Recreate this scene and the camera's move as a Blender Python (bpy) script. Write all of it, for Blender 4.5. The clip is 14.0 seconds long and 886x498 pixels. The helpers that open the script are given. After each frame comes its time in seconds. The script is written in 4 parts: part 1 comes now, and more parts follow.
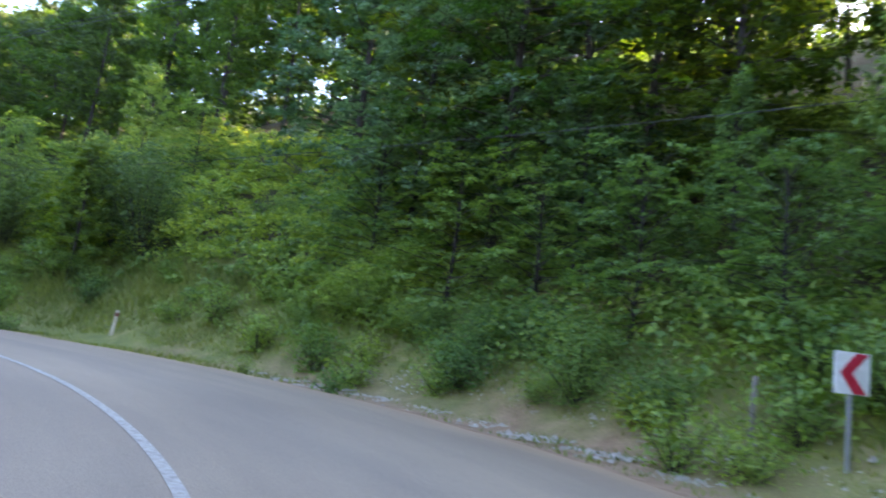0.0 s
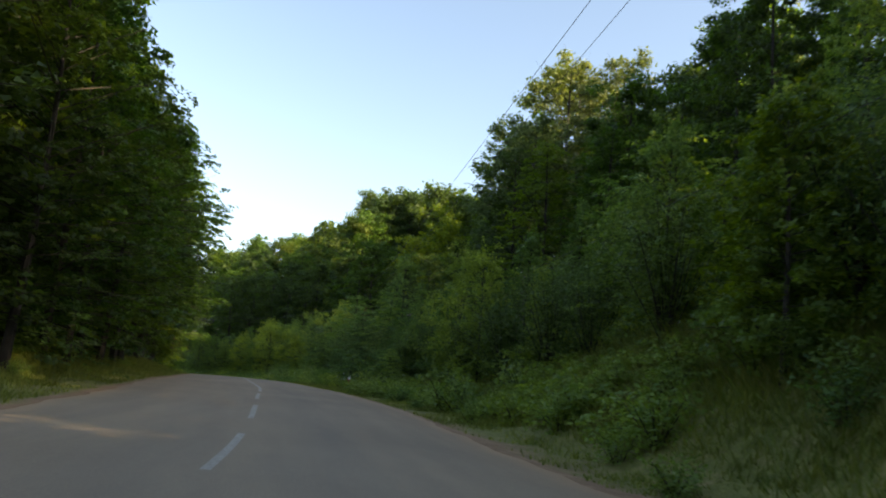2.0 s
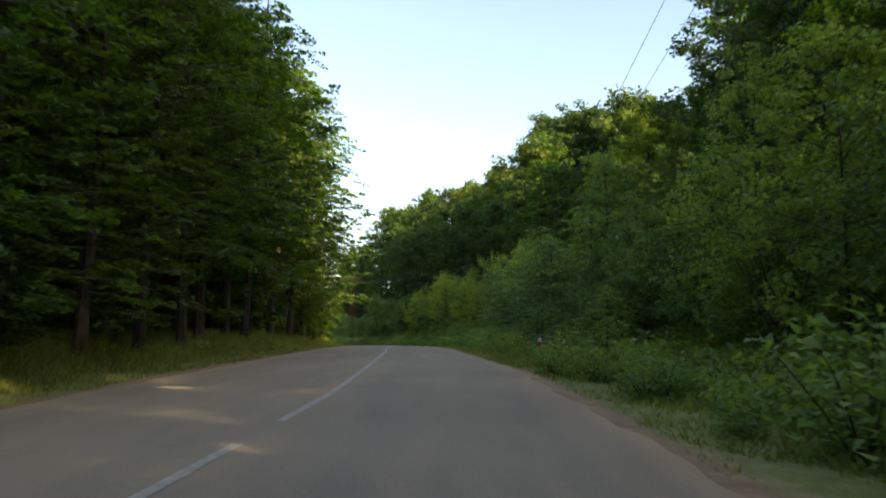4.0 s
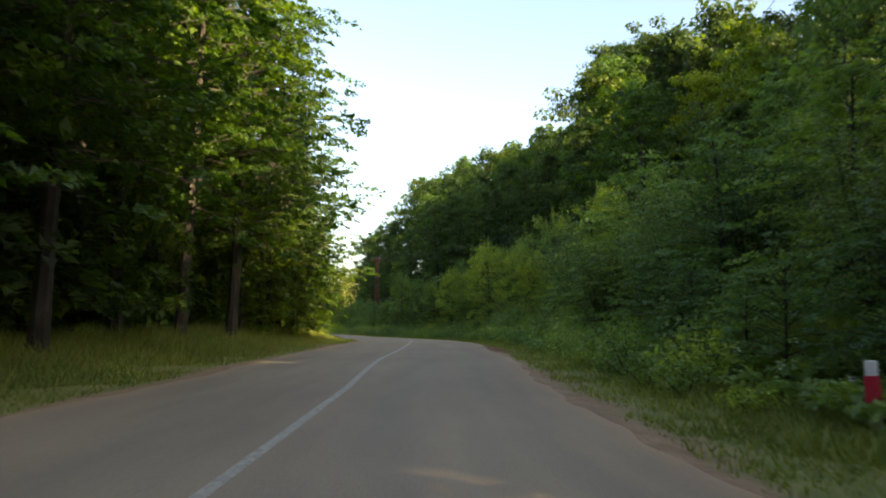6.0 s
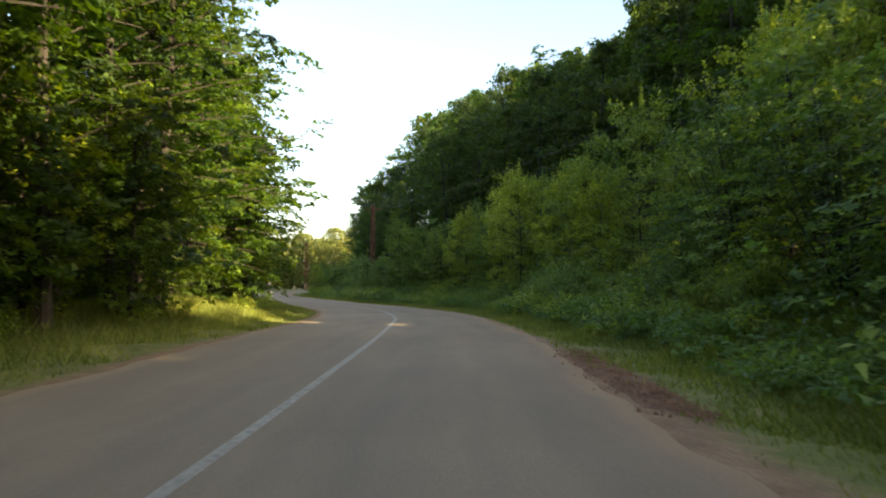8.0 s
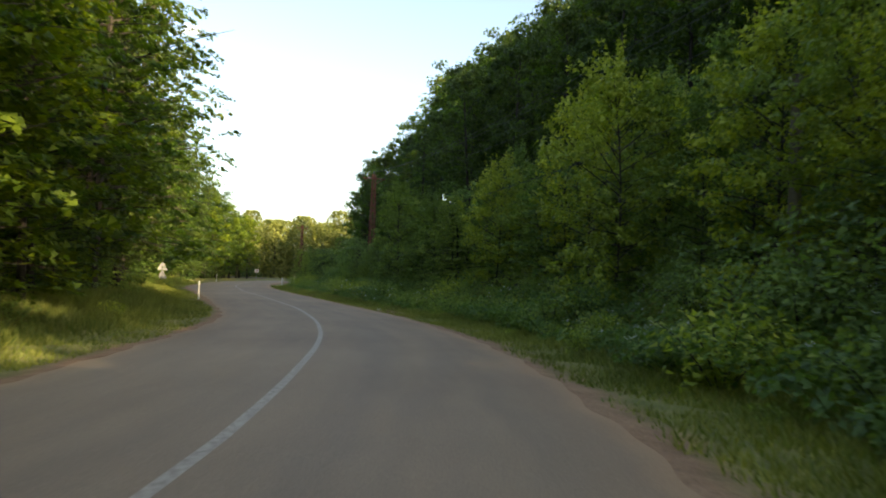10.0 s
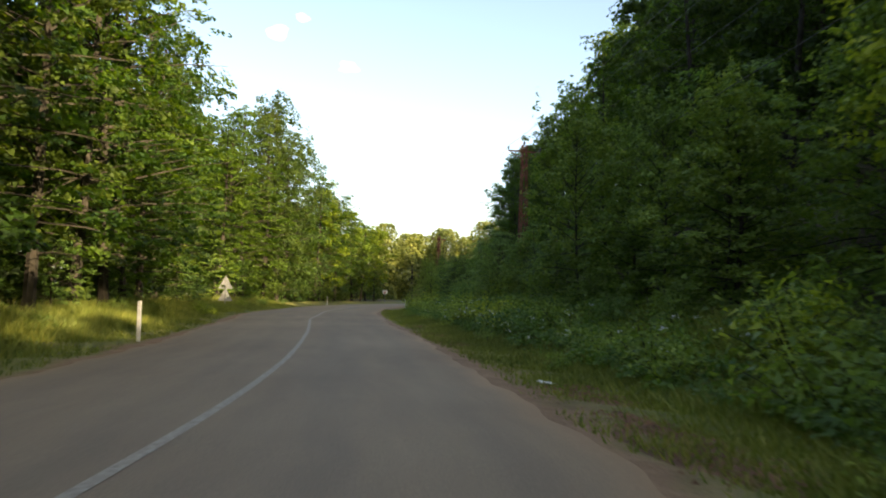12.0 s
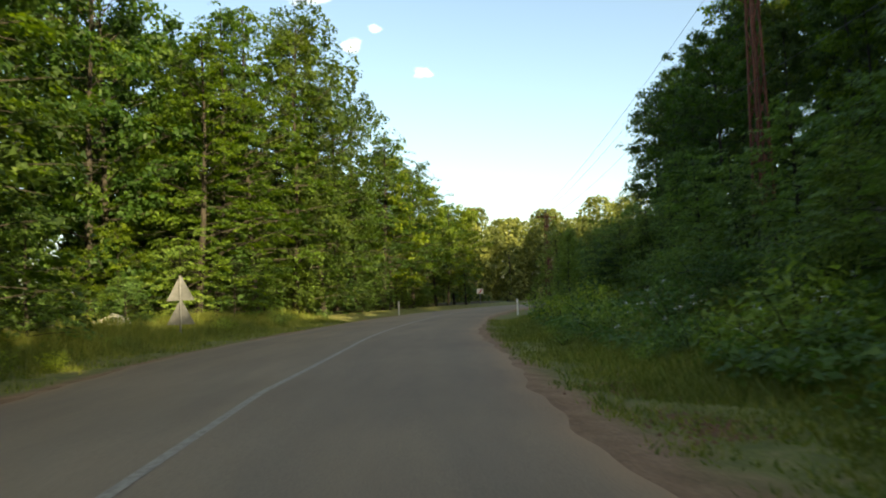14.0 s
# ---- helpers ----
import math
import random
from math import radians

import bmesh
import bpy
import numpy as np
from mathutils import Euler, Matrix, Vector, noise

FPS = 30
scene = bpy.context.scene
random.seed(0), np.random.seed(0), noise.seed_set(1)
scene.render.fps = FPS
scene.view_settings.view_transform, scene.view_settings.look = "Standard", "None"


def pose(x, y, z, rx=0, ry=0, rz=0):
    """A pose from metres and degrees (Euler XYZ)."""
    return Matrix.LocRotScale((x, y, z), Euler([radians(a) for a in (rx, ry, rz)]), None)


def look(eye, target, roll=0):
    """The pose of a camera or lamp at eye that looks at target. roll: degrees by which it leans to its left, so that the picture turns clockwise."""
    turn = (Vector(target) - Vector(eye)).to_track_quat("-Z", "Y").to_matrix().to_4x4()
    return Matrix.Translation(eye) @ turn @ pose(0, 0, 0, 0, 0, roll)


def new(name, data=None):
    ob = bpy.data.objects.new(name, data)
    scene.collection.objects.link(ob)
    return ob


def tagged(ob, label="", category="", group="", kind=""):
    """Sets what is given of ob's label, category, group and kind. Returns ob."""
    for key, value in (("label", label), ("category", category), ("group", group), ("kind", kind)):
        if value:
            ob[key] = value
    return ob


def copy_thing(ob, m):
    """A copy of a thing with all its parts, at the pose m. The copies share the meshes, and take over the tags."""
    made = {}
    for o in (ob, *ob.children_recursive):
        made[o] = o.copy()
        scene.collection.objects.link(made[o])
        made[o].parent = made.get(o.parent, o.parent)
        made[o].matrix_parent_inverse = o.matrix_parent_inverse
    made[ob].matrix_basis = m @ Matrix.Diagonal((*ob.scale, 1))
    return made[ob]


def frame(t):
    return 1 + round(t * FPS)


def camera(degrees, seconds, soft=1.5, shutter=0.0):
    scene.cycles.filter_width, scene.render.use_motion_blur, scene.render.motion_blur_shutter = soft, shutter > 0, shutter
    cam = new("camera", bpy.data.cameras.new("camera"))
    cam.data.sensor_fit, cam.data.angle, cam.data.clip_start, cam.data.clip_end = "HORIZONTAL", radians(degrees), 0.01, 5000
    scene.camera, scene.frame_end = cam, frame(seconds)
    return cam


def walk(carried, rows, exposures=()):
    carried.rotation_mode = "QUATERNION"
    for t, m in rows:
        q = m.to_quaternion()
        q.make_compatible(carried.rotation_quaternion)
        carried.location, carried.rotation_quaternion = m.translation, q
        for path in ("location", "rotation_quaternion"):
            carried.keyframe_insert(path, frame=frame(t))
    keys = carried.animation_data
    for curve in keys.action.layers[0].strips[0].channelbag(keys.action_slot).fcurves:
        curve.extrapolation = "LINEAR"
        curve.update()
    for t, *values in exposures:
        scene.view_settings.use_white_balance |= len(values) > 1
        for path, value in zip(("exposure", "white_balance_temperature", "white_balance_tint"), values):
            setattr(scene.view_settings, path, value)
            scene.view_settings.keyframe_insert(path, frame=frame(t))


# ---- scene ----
# ---------------------------------------------------------------- camera
cam = camera(60.8, 14.0, soft=1.9, shutter=0.18)
METRES, EYE, TILT, LEAN, TURN = 140.0, 1.167, 8.92, -6.66, 0.0
ROWS = [
    (0.0, 0.0, 0.0, 0.0, -0.0, 0.0, -0.0),
    (0.5, -0.0045, 0.024, -0.0032, 15.68, 2.96, 1.5),
    (1.0, -0.0143, 0.0475, -0.0039, 29.29, 4.77, 3.62),
    (1.5, -0.0283, 0.0685, -0.0044, 41.77, 8.02, 5.06),
    (2.0, -0.0442, 0.0867, -0.0042, 49.83, 10.34, 5.95),
    (2.5, -0.0647, 0.1045, -0.0034, 55.42, 10.6, 8.09),
    (3.0, -0.0879, 0.1215, -0.0026, 59.02, 9.3, 9.14),
    (3.5, -0.1134, 0.1369, -0.001, 62.58, 8.94, 9.65),
    (6.0, -0.2656, 0.2099, 0.0091, 67.47, 8.2, 10.44),
    (6.5, -0.2993, 0.2245, 0.0112, 71.23, 8.29, 8.35),
    (7.0, -0.3323, 0.2386, 0.0134, 72.11, 11.98, 8.89),
    (7.5, -0.3668, 0.2534, 0.0156, 66.78, 9.0, 11.42),
    (8.0, -0.3993, 0.2672, 0.0169, 68.3, 5.28, 10.74),
    (10.5, -0.5793, 0.3385, 0.0253, 70.25, 4.86, 7.79),
    (11.0, -0.6207, 0.3517, 0.0271, 72.81, 4.42, 7.44),
    (11.5, -0.6631, 0.3631, 0.0297, 77.73, 6.73, 8.36),
    (12.0, -0.7043, 0.3705, 0.0326, 81.25, 8.59, 8.38),
    (12.5, -0.7491, 0.376, 0.0367, 84.44, 9.94, 9.58),
    (13.0, -0.7931, 0.3787, 0.0409, 88.44, 9.45, 11.3),
    (13.5, -0.8353, 0.3805, 0.0454, 87.33, 11.9, 9.54),
    (14.0, -0.879, 0.3819, 0.0503, 88.41, 9.83, 11.25),
]
EXPOSURES = [(0.0, 3.95, 6400, 20), (0.5, 3.75, 6250, 17), (1.0, 3.13, 6200, 9), (1.5, 2.28, 7200, 8), (2.2, 1.93, 7600, 10), (3.0, 1.88, 7600, 8), (3.6, 2.08, 7600, 10), (7.0, 2.23, 7600, 10), (8.2, 2.23, 7600, 10), (10.5, 1.93, 7600, 10), (11.0, 1.98, 7600, 10), (11.5, 2.33, 7600, 10), (12.0, 1.83, 7600, 10), (13.0, 1.65, 7600, 6), (14.0, 1.48, 7500, 2)]
walk(cam, [(t, pose(0, 0, EYE, TILT, LEAN, TURN) @ pose(METRES * x, METRES * y, METRES * z, 90 + pitch, roll, yaw)) for t, x, y, z, yaw, pitch, roll in ROWS], EXPOSURES)

# ---------------------------------------------------------------- light
SUN_AZ, SUN_EL = radians(28.0), radians(24.6)  # azimuth counted from +x towards +y
world = bpy.data.worlds.new("sky")
scene.world = world
world.use_nodes = True
wn, wl = world.node_tree.nodes, world.node_tree.links
sky = wn.new("ShaderNodeTexSky")
sky.sky_type, sky.sun_disc = "NISHITA", False
sky.sun_elevation, sky.sun_rotation = SUN_EL, radians(90.0) - SUN_AZ
sky.altitude, sky.dust_density, sky.air_density = 300, 2.6, 1.0
wn["Background"].inputs["Strength"].default_value = 0.11
cloud_at = wn.new("ShaderNodeTexCoord")
cloud_map = wn.new("ShaderNodeMapping")
cloud_map.inputs["Scale"].default_value, cloud_map.inputs["Location"].default_value = (3.0, 3.0, 8.0), (0.35, 0.1, 0.2)
cloud = wn.new("ShaderNodeTexNoise")
cloud.inputs["Scale"].default_value, cloud.inputs["Detail"].default_value = 6.0, 7.0
cover = wn.new("ShaderNodeValToRGB")
cover.color_ramp.elements[0].position, cover.color_ramp.elements[1].position = 0.46, 0.62
pale = wn.new("ShaderNodeHueSaturation")
pale.inputs["Saturation"].default_value, pale.inputs["Value"].default_value = 0.15, 1.5
layer = wn.new("ShaderNodeMix")
layer.data_type = "RGBA"
wl.new(cloud_at.outputs["Generated"], cloud_map.inputs[0])
wl.new(cloud_map.outputs[0], cloud.inputs["Vector"])
spread = cloud.outputs[0]
puffs = None
for centre, wide, high in (((-0.915, -0.150, 0.385), 0.105, 0.040), ((-0.944, -0.074, 0.322), 0.030, 0.020), ((-0.958, 0.018, 0.286), 0.034, 0.013), ((-0.940, -0.045, 0.338), 0.020, 0.012)):
    away, scaled, near = wn.new("ShaderNodeVectorMath"), wn.new("ShaderNodeVectorMath"), wn.new("ShaderNodeVectorMath")
    away.operation, scaled.operation, near.operation = "SUBTRACT", "MULTIPLY", "LENGTH"
    away.inputs[1].default_value, scaled.inputs[1].default_value = centre, (1 / wide, 1 / wide, 1 / high)
    wl.new(cloud_at.outputs["Generated"], away.inputs[0])
    wl.new(away.outputs[0], scaled.inputs[0])
    wl.new(scaled.outputs[0], near.inputs[0])
    inside = wn.new("ShaderNodeMath")
    inside.operation, inside.use_clamp = "MULTIPLY_ADD", True
    inside.inputs[1].default_value, inside.inputs[2].default_value = -0.5, 0.75
    wl.new(near.outputs["Value"], inside.inputs[0])
    if puffs is None:
        puffs = inside.outputs[0]
    else:
        both = wn.new("ShaderNodeMath")
        both.operation = "MAXIMUM"
        wl.new(puffs, both.inputs[0])
        wl.new(inside.outputs[0], both.inputs[1])
        puffs = both.outputs[0]
amount = wn.new("ShaderNodeMath")
amount.operation = "MULTIPLY"
wl.new(puffs, amount.inputs[0])
wl.new(spread, amount.inputs[1])
doubled = wn.new("ShaderNodeMath")
doubled.operation = "MULTIPLY"
doubled.inputs[1].default_value = 1.9
wl.new(amount.outputs[0], doubled.inputs[0])
wl.new(doubled.outputs[0], cover.inputs[0])
wl.new(cover.outputs[0], layer.inputs[0])
wl.new(sky.outputs[0], pale.inputs["Color"])
wl.new(sky.outputs[0], layer.inputs[6])
wl.new(pale.outputs[0], layer.inputs[7])
wl.new(layer.outputs[2], wn["Background"].inputs["Color"])
sun = new("sun", bpy.data.lights.new("sun", "SUN"))
sun.data.energy, sun.data.angle, sun.data.color = 5.0, radians(0.5), (1.0, 0.82, 0.52)
sun.matrix_world = look((0, 0, 60), (-60 * math.cos(SUN_AZ), -60 * math.sin(SUN_AZ), 60 - 60 * math.tan(SUN_EL)))


# ---------------------------------------------------------------- materials
def material(name):
    m = bpy.data.materials.new(name)
    m.use_nodes = True
    return m, m.node_tree.nodes, m.node_tree.links, m.node_tree.nodes["Principled BSDF"]


def noise_node(n, l, scale, detail=4.0, vector=None):
    node = n.new("ShaderNodeTexNoise")
    node.inputs["Scale"].default_value, node.inputs["Detail"].default_value = scale, detail
    if vector is None:
        geo = n.new("ShaderNodeNewGeometry")
        vector = geo.outputs["Position"]
    l.new(vector, node.inputs["Vector"])
    return node.outputs[0]


def ramp(n, l, value, stops):
    node = n.new("ShaderNodeValToRGB")
    els = node.color_ramp.elements
    while len(els) < len(stops):
        els.new(0.5)
    for el, (at, rgb) in zip(els, stops):
        el.position, el.color = at, (*rgb, 1)
    l.new(value, node.inputs[0])
    return node.outputs[0]


def mixed(n, l, kind, factor, a, b):
    node = n.new("ShaderNodeMix")
    node.data_type, node.blend_type = "RGBA", kind
    for socket, value in ((node.inputs[0], factor), (node.inputs[6], a), (node.inputs[7], b)):
        if isinstance(value, (int, float)):
            socket.default_value = value
        elif isinstance(value, tuple):
            socket.default_value = (*value, 1)
        else:
            l.new(value, socket)
    return node.outputs[2]


def bump(n, l, bsdf, height, strength, distance):
    node = n.new("ShaderNodeBump")
    node.inputs["Strength"].default_value, node.inputs["Distance"].default_value = strength, distance
    l.new(height, node.inputs["Height"])
    l.new(node.outputs[0], bsdf.inputs["Normal"])


def leaf_material(name, dark, light, through_rgb, share=0.4):
    """Leaves: gloss on top, light that comes through from behind, each leaf and each plant a little different."""
    m, n, l, bsdf = material(name)
    geo, info = n.new("ShaderNodeNewGeometry"), n.new("ShaderNodeObjectInfo")
    base = ramp(n, l, geo.outputs["Random Per Island"], [(0.0, dark), (1.0, light)])
    patch = noise_node(n, l, 0.35, 2.0)
    base = mixed(n, l, "MULTIPLY", 0.6, base, ramp(n, l, patch, [(0.35, (0.6, 0.68, 0.7)), (0.65, (1.15, 1.12, 0.9))]))
    base = mixed(n, l, "MULTIPLY", 0.9, base, ramp(n, l, info.outputs["Random"], [(0.0, (0.50, 0.66, 0.72)), (0.35, (0.9, 0.95, 0.95)), (0.7, (1.05, 1.05, 0.95)), (1.0, (1.65, 1.40, 0.75))]))
    l.new(base, bsdf.inputs["Base Color"])
    bsdf.inputs["Roughness"].default_value = 0.55
    bsdf.inputs["Specular IOR Level"].default_value = 0.3
    glow = n.new("ShaderNodeBsdfTranslucent")
    l.new(mixed(n, l, "MULTIPLY", 1.0, base, through_rgb), glow.inputs["Color"])
    both = n.new("ShaderNodeMixShader")
    both.inputs[0].default_value = share
    l.new(bsdf.outputs[0], both.inputs[1])
    l.new(glow.outputs[0], both.inputs[2])
    l.new(both.outputs[0], n["Material Output"].inputs[0])
    return m


def rough_material(name, stops, scale, fine, roughness=0.9, strength=0.4, distance=0.02, metallic=0.0):
    """A dull surface with stains at one scale and grain at another."""
    m, n, l, bsdf = material(name)
    base = ramp(n, l, noise_node(n, l, scale, 5.0), stops)
    grain = noise_node(n, l, fine, 6.0)
    base = mixed(n, l, "MULTIPLY", 0.7, base, ramp(n, l, grain, [(0.3, (0.7, 0.7, 0.7)), (0.7, (1.2, 1.2, 1.2))]))
    l.new(base, bsdf.inputs["Base Color"])
    bsdf.inputs["Roughness"].default_value, bsdf.inputs["Metallic"].default_value = roughness, metallic
    bump(n, l, bsdf, grain, strength, distance)
    return m


LEAF_BEECH = leaf_material("beech_leaf", (0.028, 0.062, 0.017), (0.082, 0.150, 0.029), (2.2, 2.05, 0.5), 0.48)
LEAF_OAK = leaf_material("oak_leaf", (0.028, 0.052, 0.019), (0.072, 0.118, 0.031), (2.1, 1.95, 0.55), 0.45)
LEAF_LAYER = leaf_material("hornbeam_leaf", (0.078, 0.148, 0.050), (0.180, 0.280, 0.086), (1.9, 1.8, 0.7), 0.45)
# yellow-green leaf with low sunlight put into its colour
LEAF_YELLOW = leaf_material("sunlit_yellow_leaf", (0.070, 0.125, 0.014), (0.145, 0.205, 0.022), (2.0, 1.8, 0.5), 0.45)
# own tone of the poplars; on the far wood it stands for sunlight
LEAF_PALE = leaf_material("pale_sunlit_leaf", (0.070, 0.098, 0.040), (0.160, 0.190, 0.078), (1.8, 1.8, 0.8), 0.42)
LEAF_SILVER = leaf_material("whitebeam_leaf", (0.075, 0.130, 0.070), (0.190, 0.265, 0.150), (1.6, 1.7, 0.9), 0.38)
LEAF_SPROUT = leaf_material("sprout_leaf", (0.112, 0.180, 0.046), (0.235, 0.310, 0.078), (1.9, 1.8, 0.6), 0.42)
LEAF_SHRUB = leaf_material("shrub_leaf", (0.088, 0.156, 0.052), (0.198, 0.290, 0.090), (1.9, 1.8, 0.7), 0.45)
LEAF_WILLOW = leaf_material("willow_leaf", (0.068, 0.116, 0.038), (0.140, 0.205, 0.062), (1.7, 1.7, 0.8))
LEAF_WEED = leaf_material("weed_leaf", (0.112, 0.186, 0.058), (0.235, 0.325, 0.100), (2.2, 2.0, 0.6), 0.45)
GRASS = leaf_material("grass_blade", (0.098, 0.146, 0.030), (0.262, 0.272, 0.080), (1.6, 1.6, 0.6), 0.3)
BARK = rough_material("bark", [(0.3, (0.017, 0.014, 0.010)), (0.7, (0.048, 0.040, 0.031))], 3.0, 30.0, 0.9, 0.6, 0.02)
LITTER = rough_material("forest_floor", [(0.3, (0.030, 0.034, 0.008)), (0.5, (0.065, 0.046, 0.018)), (0.7, (0.045, 0.068, 0.012))], 0.5, 9.0, 0.95, 0.8, 0.05)
RUST = rough_material("rusty_steel", [(0.3, (0.13, 0.040, 0.022)), (0.7, (0.22, 0.085, 0.050))], 4.0, 40.0, 0.75, 0.3, 0.004, 0.2)
POLE_WOOD = rough_material("grey_pole_wood", [(0.3, (0.14, 0.12, 0.095)), (0.7, (0.25, 0.22, 0.18))], 2.0, 35.0, 0.85, 0.4, 0.006)
STEEL = rough_material("galvanised_steel", [(0.3, (0.22, 0.23, 0.24)), (0.7, (0.32, 0.33, 0.34))], 5.0, 60.0, 0.5, 0.1, 0.002, 0.6)
WHITE = rough_material("white_plastic", [(0.3, (0.62, 0.62, 0.58)), (0.7, (0.80, 0.80, 0.77))], 5.0, 50.0, 0.5, 0.1, 0.002)
RED = rough_material("red_reflector", [(0.3, (0.45, 0.018, 0.04)), (0.7, (0.55, 0.03, 0.06))], 6.0, 60.0, 0.4, 0.1, 0.001)
WIRE = rough_material("dark_cable", [(0.3, (0.03, 0.03, 0.03)), (0.7, (0.06, 0.06, 0.06))], 5.0, 40.0, 0.6, 0.1, 0.001)
STONE = rough_material("pale_stone", [(0.3, (0.25, 0.21, 0.165)), (0.7, (0.44, 0.39, 0.32))], 6.0, 40.0, 0.9, 0.4, 0.006)
PETAL = rough_material("white_petal", [(0.3, (0.70, 0.72, 0.66)), (0.7, (0.82, 0.83, 0.80))], 8.0, 60.0, 0.7, 0.1, 0.001)

ASPHALT, n, l, bsdf = material("worn_asphalt")
uv = n.new("ShaderNodeUVMap").outputs[0]
split = n.new("ShaderNodeSeparateXYZ")
l.new(uv, split.inputs[0])
base = ramp(n, l, noise_node(n, l, 0.22, 5.0), [(0.3, (0.212, 0.168, 0.116)), (0.7, (0.274, 0.219, 0.152))])
wheel = ramp(n, l, split.outputs[0], [(0.0, (1.35, 1.18, 1.0)), (0.05, (1.0, 0.98, 0.95)), (0.14, (0.94, 0.94, 0.95)), (0.24, (1.04, 1.02, 1.0)), (0.38, (0.93, 0.93, 0.94)), (0.50, (1.05, 1.03, 1.01)), (0.63, (0.90, 0.90, 0.92)),
                                      (0.74, (1.06, 1.02, 0.98)), (0.86, (0.97, 0.93, 0.88)), (0.95, (1.10, 0.98, 0.86)), (1.0, (1.55, 1.22, 0.92))])
base = mixed(n, l, "MULTIPLY", 0.8, base, wheel)
streak = n.new("ShaderNodeMapping")
streak.inputs["Scale"].default_value = (14.0, 0.22, 1.0)
l.new(uv, streak.inputs[0])
base = mixed(n, l, "MULTIPLY", 0.5, base, ramp(n, l, noise_node(n, l, 1.0, 4.0, streak.outputs[0]), [(0.35, (0.80, 0.80, 0.82)), (0.65, (1.12, 1.1, 1.06))]))
grain = noise_node(n, l, 60.0, 3.0)
base = mixed(n, l, "MULTIPLY", 0.6, base, ramp(n, l, grain, [(0.35, (0.75, 0.75, 0.75)), (0.65, (1.2, 1.2, 1.2))]))
l.new(base, bsdf.inputs["Base Color"])
bsdf.inputs["Roughness"].default_value = 0.82
bump(n, l, bsdf, grain, 0.4, 0.006)

PAINT, n, l, bsdf = material("worn_road_paint")
wear = noise_node(n, l, 16.0, 6.0)
l.new(ramp(n, l, wear, [(0.30, (0.21, 0.185, 0.15)), (0.62, (0.36, 0.335, 0.285))]), bsdf.inputs["Base Color"])
bsdf.inputs["Roughness"].default_value = 0.7

SOIL, n, l, bsdf = material("verge_soil")
uv = n.new("ShaderNodeUVMap").outputs[0]
split = n.new("ShaderNodeSeparateXYZ")
l.new(uv, split.inputs[0])
wave = noise_node(n, l, 0.7, 5.0)
shifted = n.new("ShaderNodeMath")
shifted.operation = "MULTIPLY_ADD"
l.new(wave, shifted.inputs[0])
shifted.inputs[1].default_value = 0.55
l.new(split.outputs[0], shifted.inputs[2])
earth = ramp(n, l, noise_node(n, l, 2.5, 5.0), [(0.3, (0.200, 0.116, 0.060)), (0.7, (0.320, 0.205, 0.118))])
turf = ramp(n, l, noise_node(n, l, 3.0, 6.0), [(0.3, (0.105, 0.125, 0.026)), (0.55, (0.170, 0.175, 0.042)), (0.75, (0.260, 0.215, 0.090))])
base = mixed(n, l, "MIX", ramp(n, l, shifted.outputs[0], [(0.36, (0, 0, 0)), (0.60, (1, 1, 1))]), earth, turf)
grain = noise_node(n, l, 22.0, 5.0)
base = mixed(n, l, "MULTIPLY", 0.7, base, ramp(n, l, grain, [(0.3, (0.65, 0.65, 0.65)), (0.7, (1.2, 1.2, 1.2))]))
l.new(base, bsdf.inputs["Base Color"])
bsdf.inputs["Roughness"].default_value = 0.95
bump(n, l, bsdf, grain, 0.7, 0.03)

# ---------------------------------------------------------------- plan: the road's middle line
MIDDLE = [(-23.94, -17.77, -0.27), (-16.11, -16.14, -0.18), (-9.74, -13.28, -0.1), (-4.26, -8.95, -0.04), (-1.35, -4.91, -0.01), (-0.1, -0.12, 0.0),
          (-1.43, 4.66, 0.1), (-4.23, 8.78, 0.39), (-8.77, 12.68, 0.68), (-13.85, 15.86, 0.85), (-20.98, 19.51, 1.11), (-30.06, 23.69, 1.33),
          (-41.12, 28.35, 1.5), (-52.22, 32.9, 1.65), (-63.33, 37.44, 1.55), (-74.5, 41.82, 1.48), (-85.87, 45.66, 1.28), (-95.55, 48.12, 1.11),
          (-105.47, 49.38, 0.99), (-115.46, 49.79, 0.89), (-125.46, 49.94, 0.87), (-135.46, 50.04, 0.85), (-145.45, 50.2, 0.83), (-155.41, 51.08, 0.81),
          (-167.25, 53.02, 0.79), (-178.91, 55.87, 0.76), (-190.04, 60.27, 0.74), (-200.09, 66.8, 0.72), (-208.7, 75.14, 0.69), (-216.25, 85.71, 0.67), (-222.04, 93.86, 0.65)]


def glide(points, step):
    """Points along a smooth line through the given ones, evenly spaced."""
    p = np.array(points, float)
    at = np.r_[0, np.cumsum(np.linalg.norm(np.diff(p[:, :2], axis=0), axis=1))]
    slope = np.gradient(p, at, axis=0)
    q = np.arange(0, at[-1], step / 4)
    i = np.clip(np.searchsorted(at, q, "right") - 1, 0, len(p) - 2)
    h = (at[i + 1] - at[i])[:, None]
    u = (q - at[i])[:, None] / h
    line = (2 * u**3 - 3 * u**2 + 1) * p[i] + (u**3 - 2 * u**2 + u) * h * slope[i] + (-2 * u**3 + 3 * u**2) * p[i + 1] + (u**3 - u**2) * h * slope[i + 1]
    run = np.r_[0, np.cumsum(np.linalg.norm(np.diff(line[:, :2], axis=0), axis=1))]
    even = np.arange(0, run[-1], step)
    return np.stack([np.interp(even, run, line[:, k]) for k in range(3)], 1), even


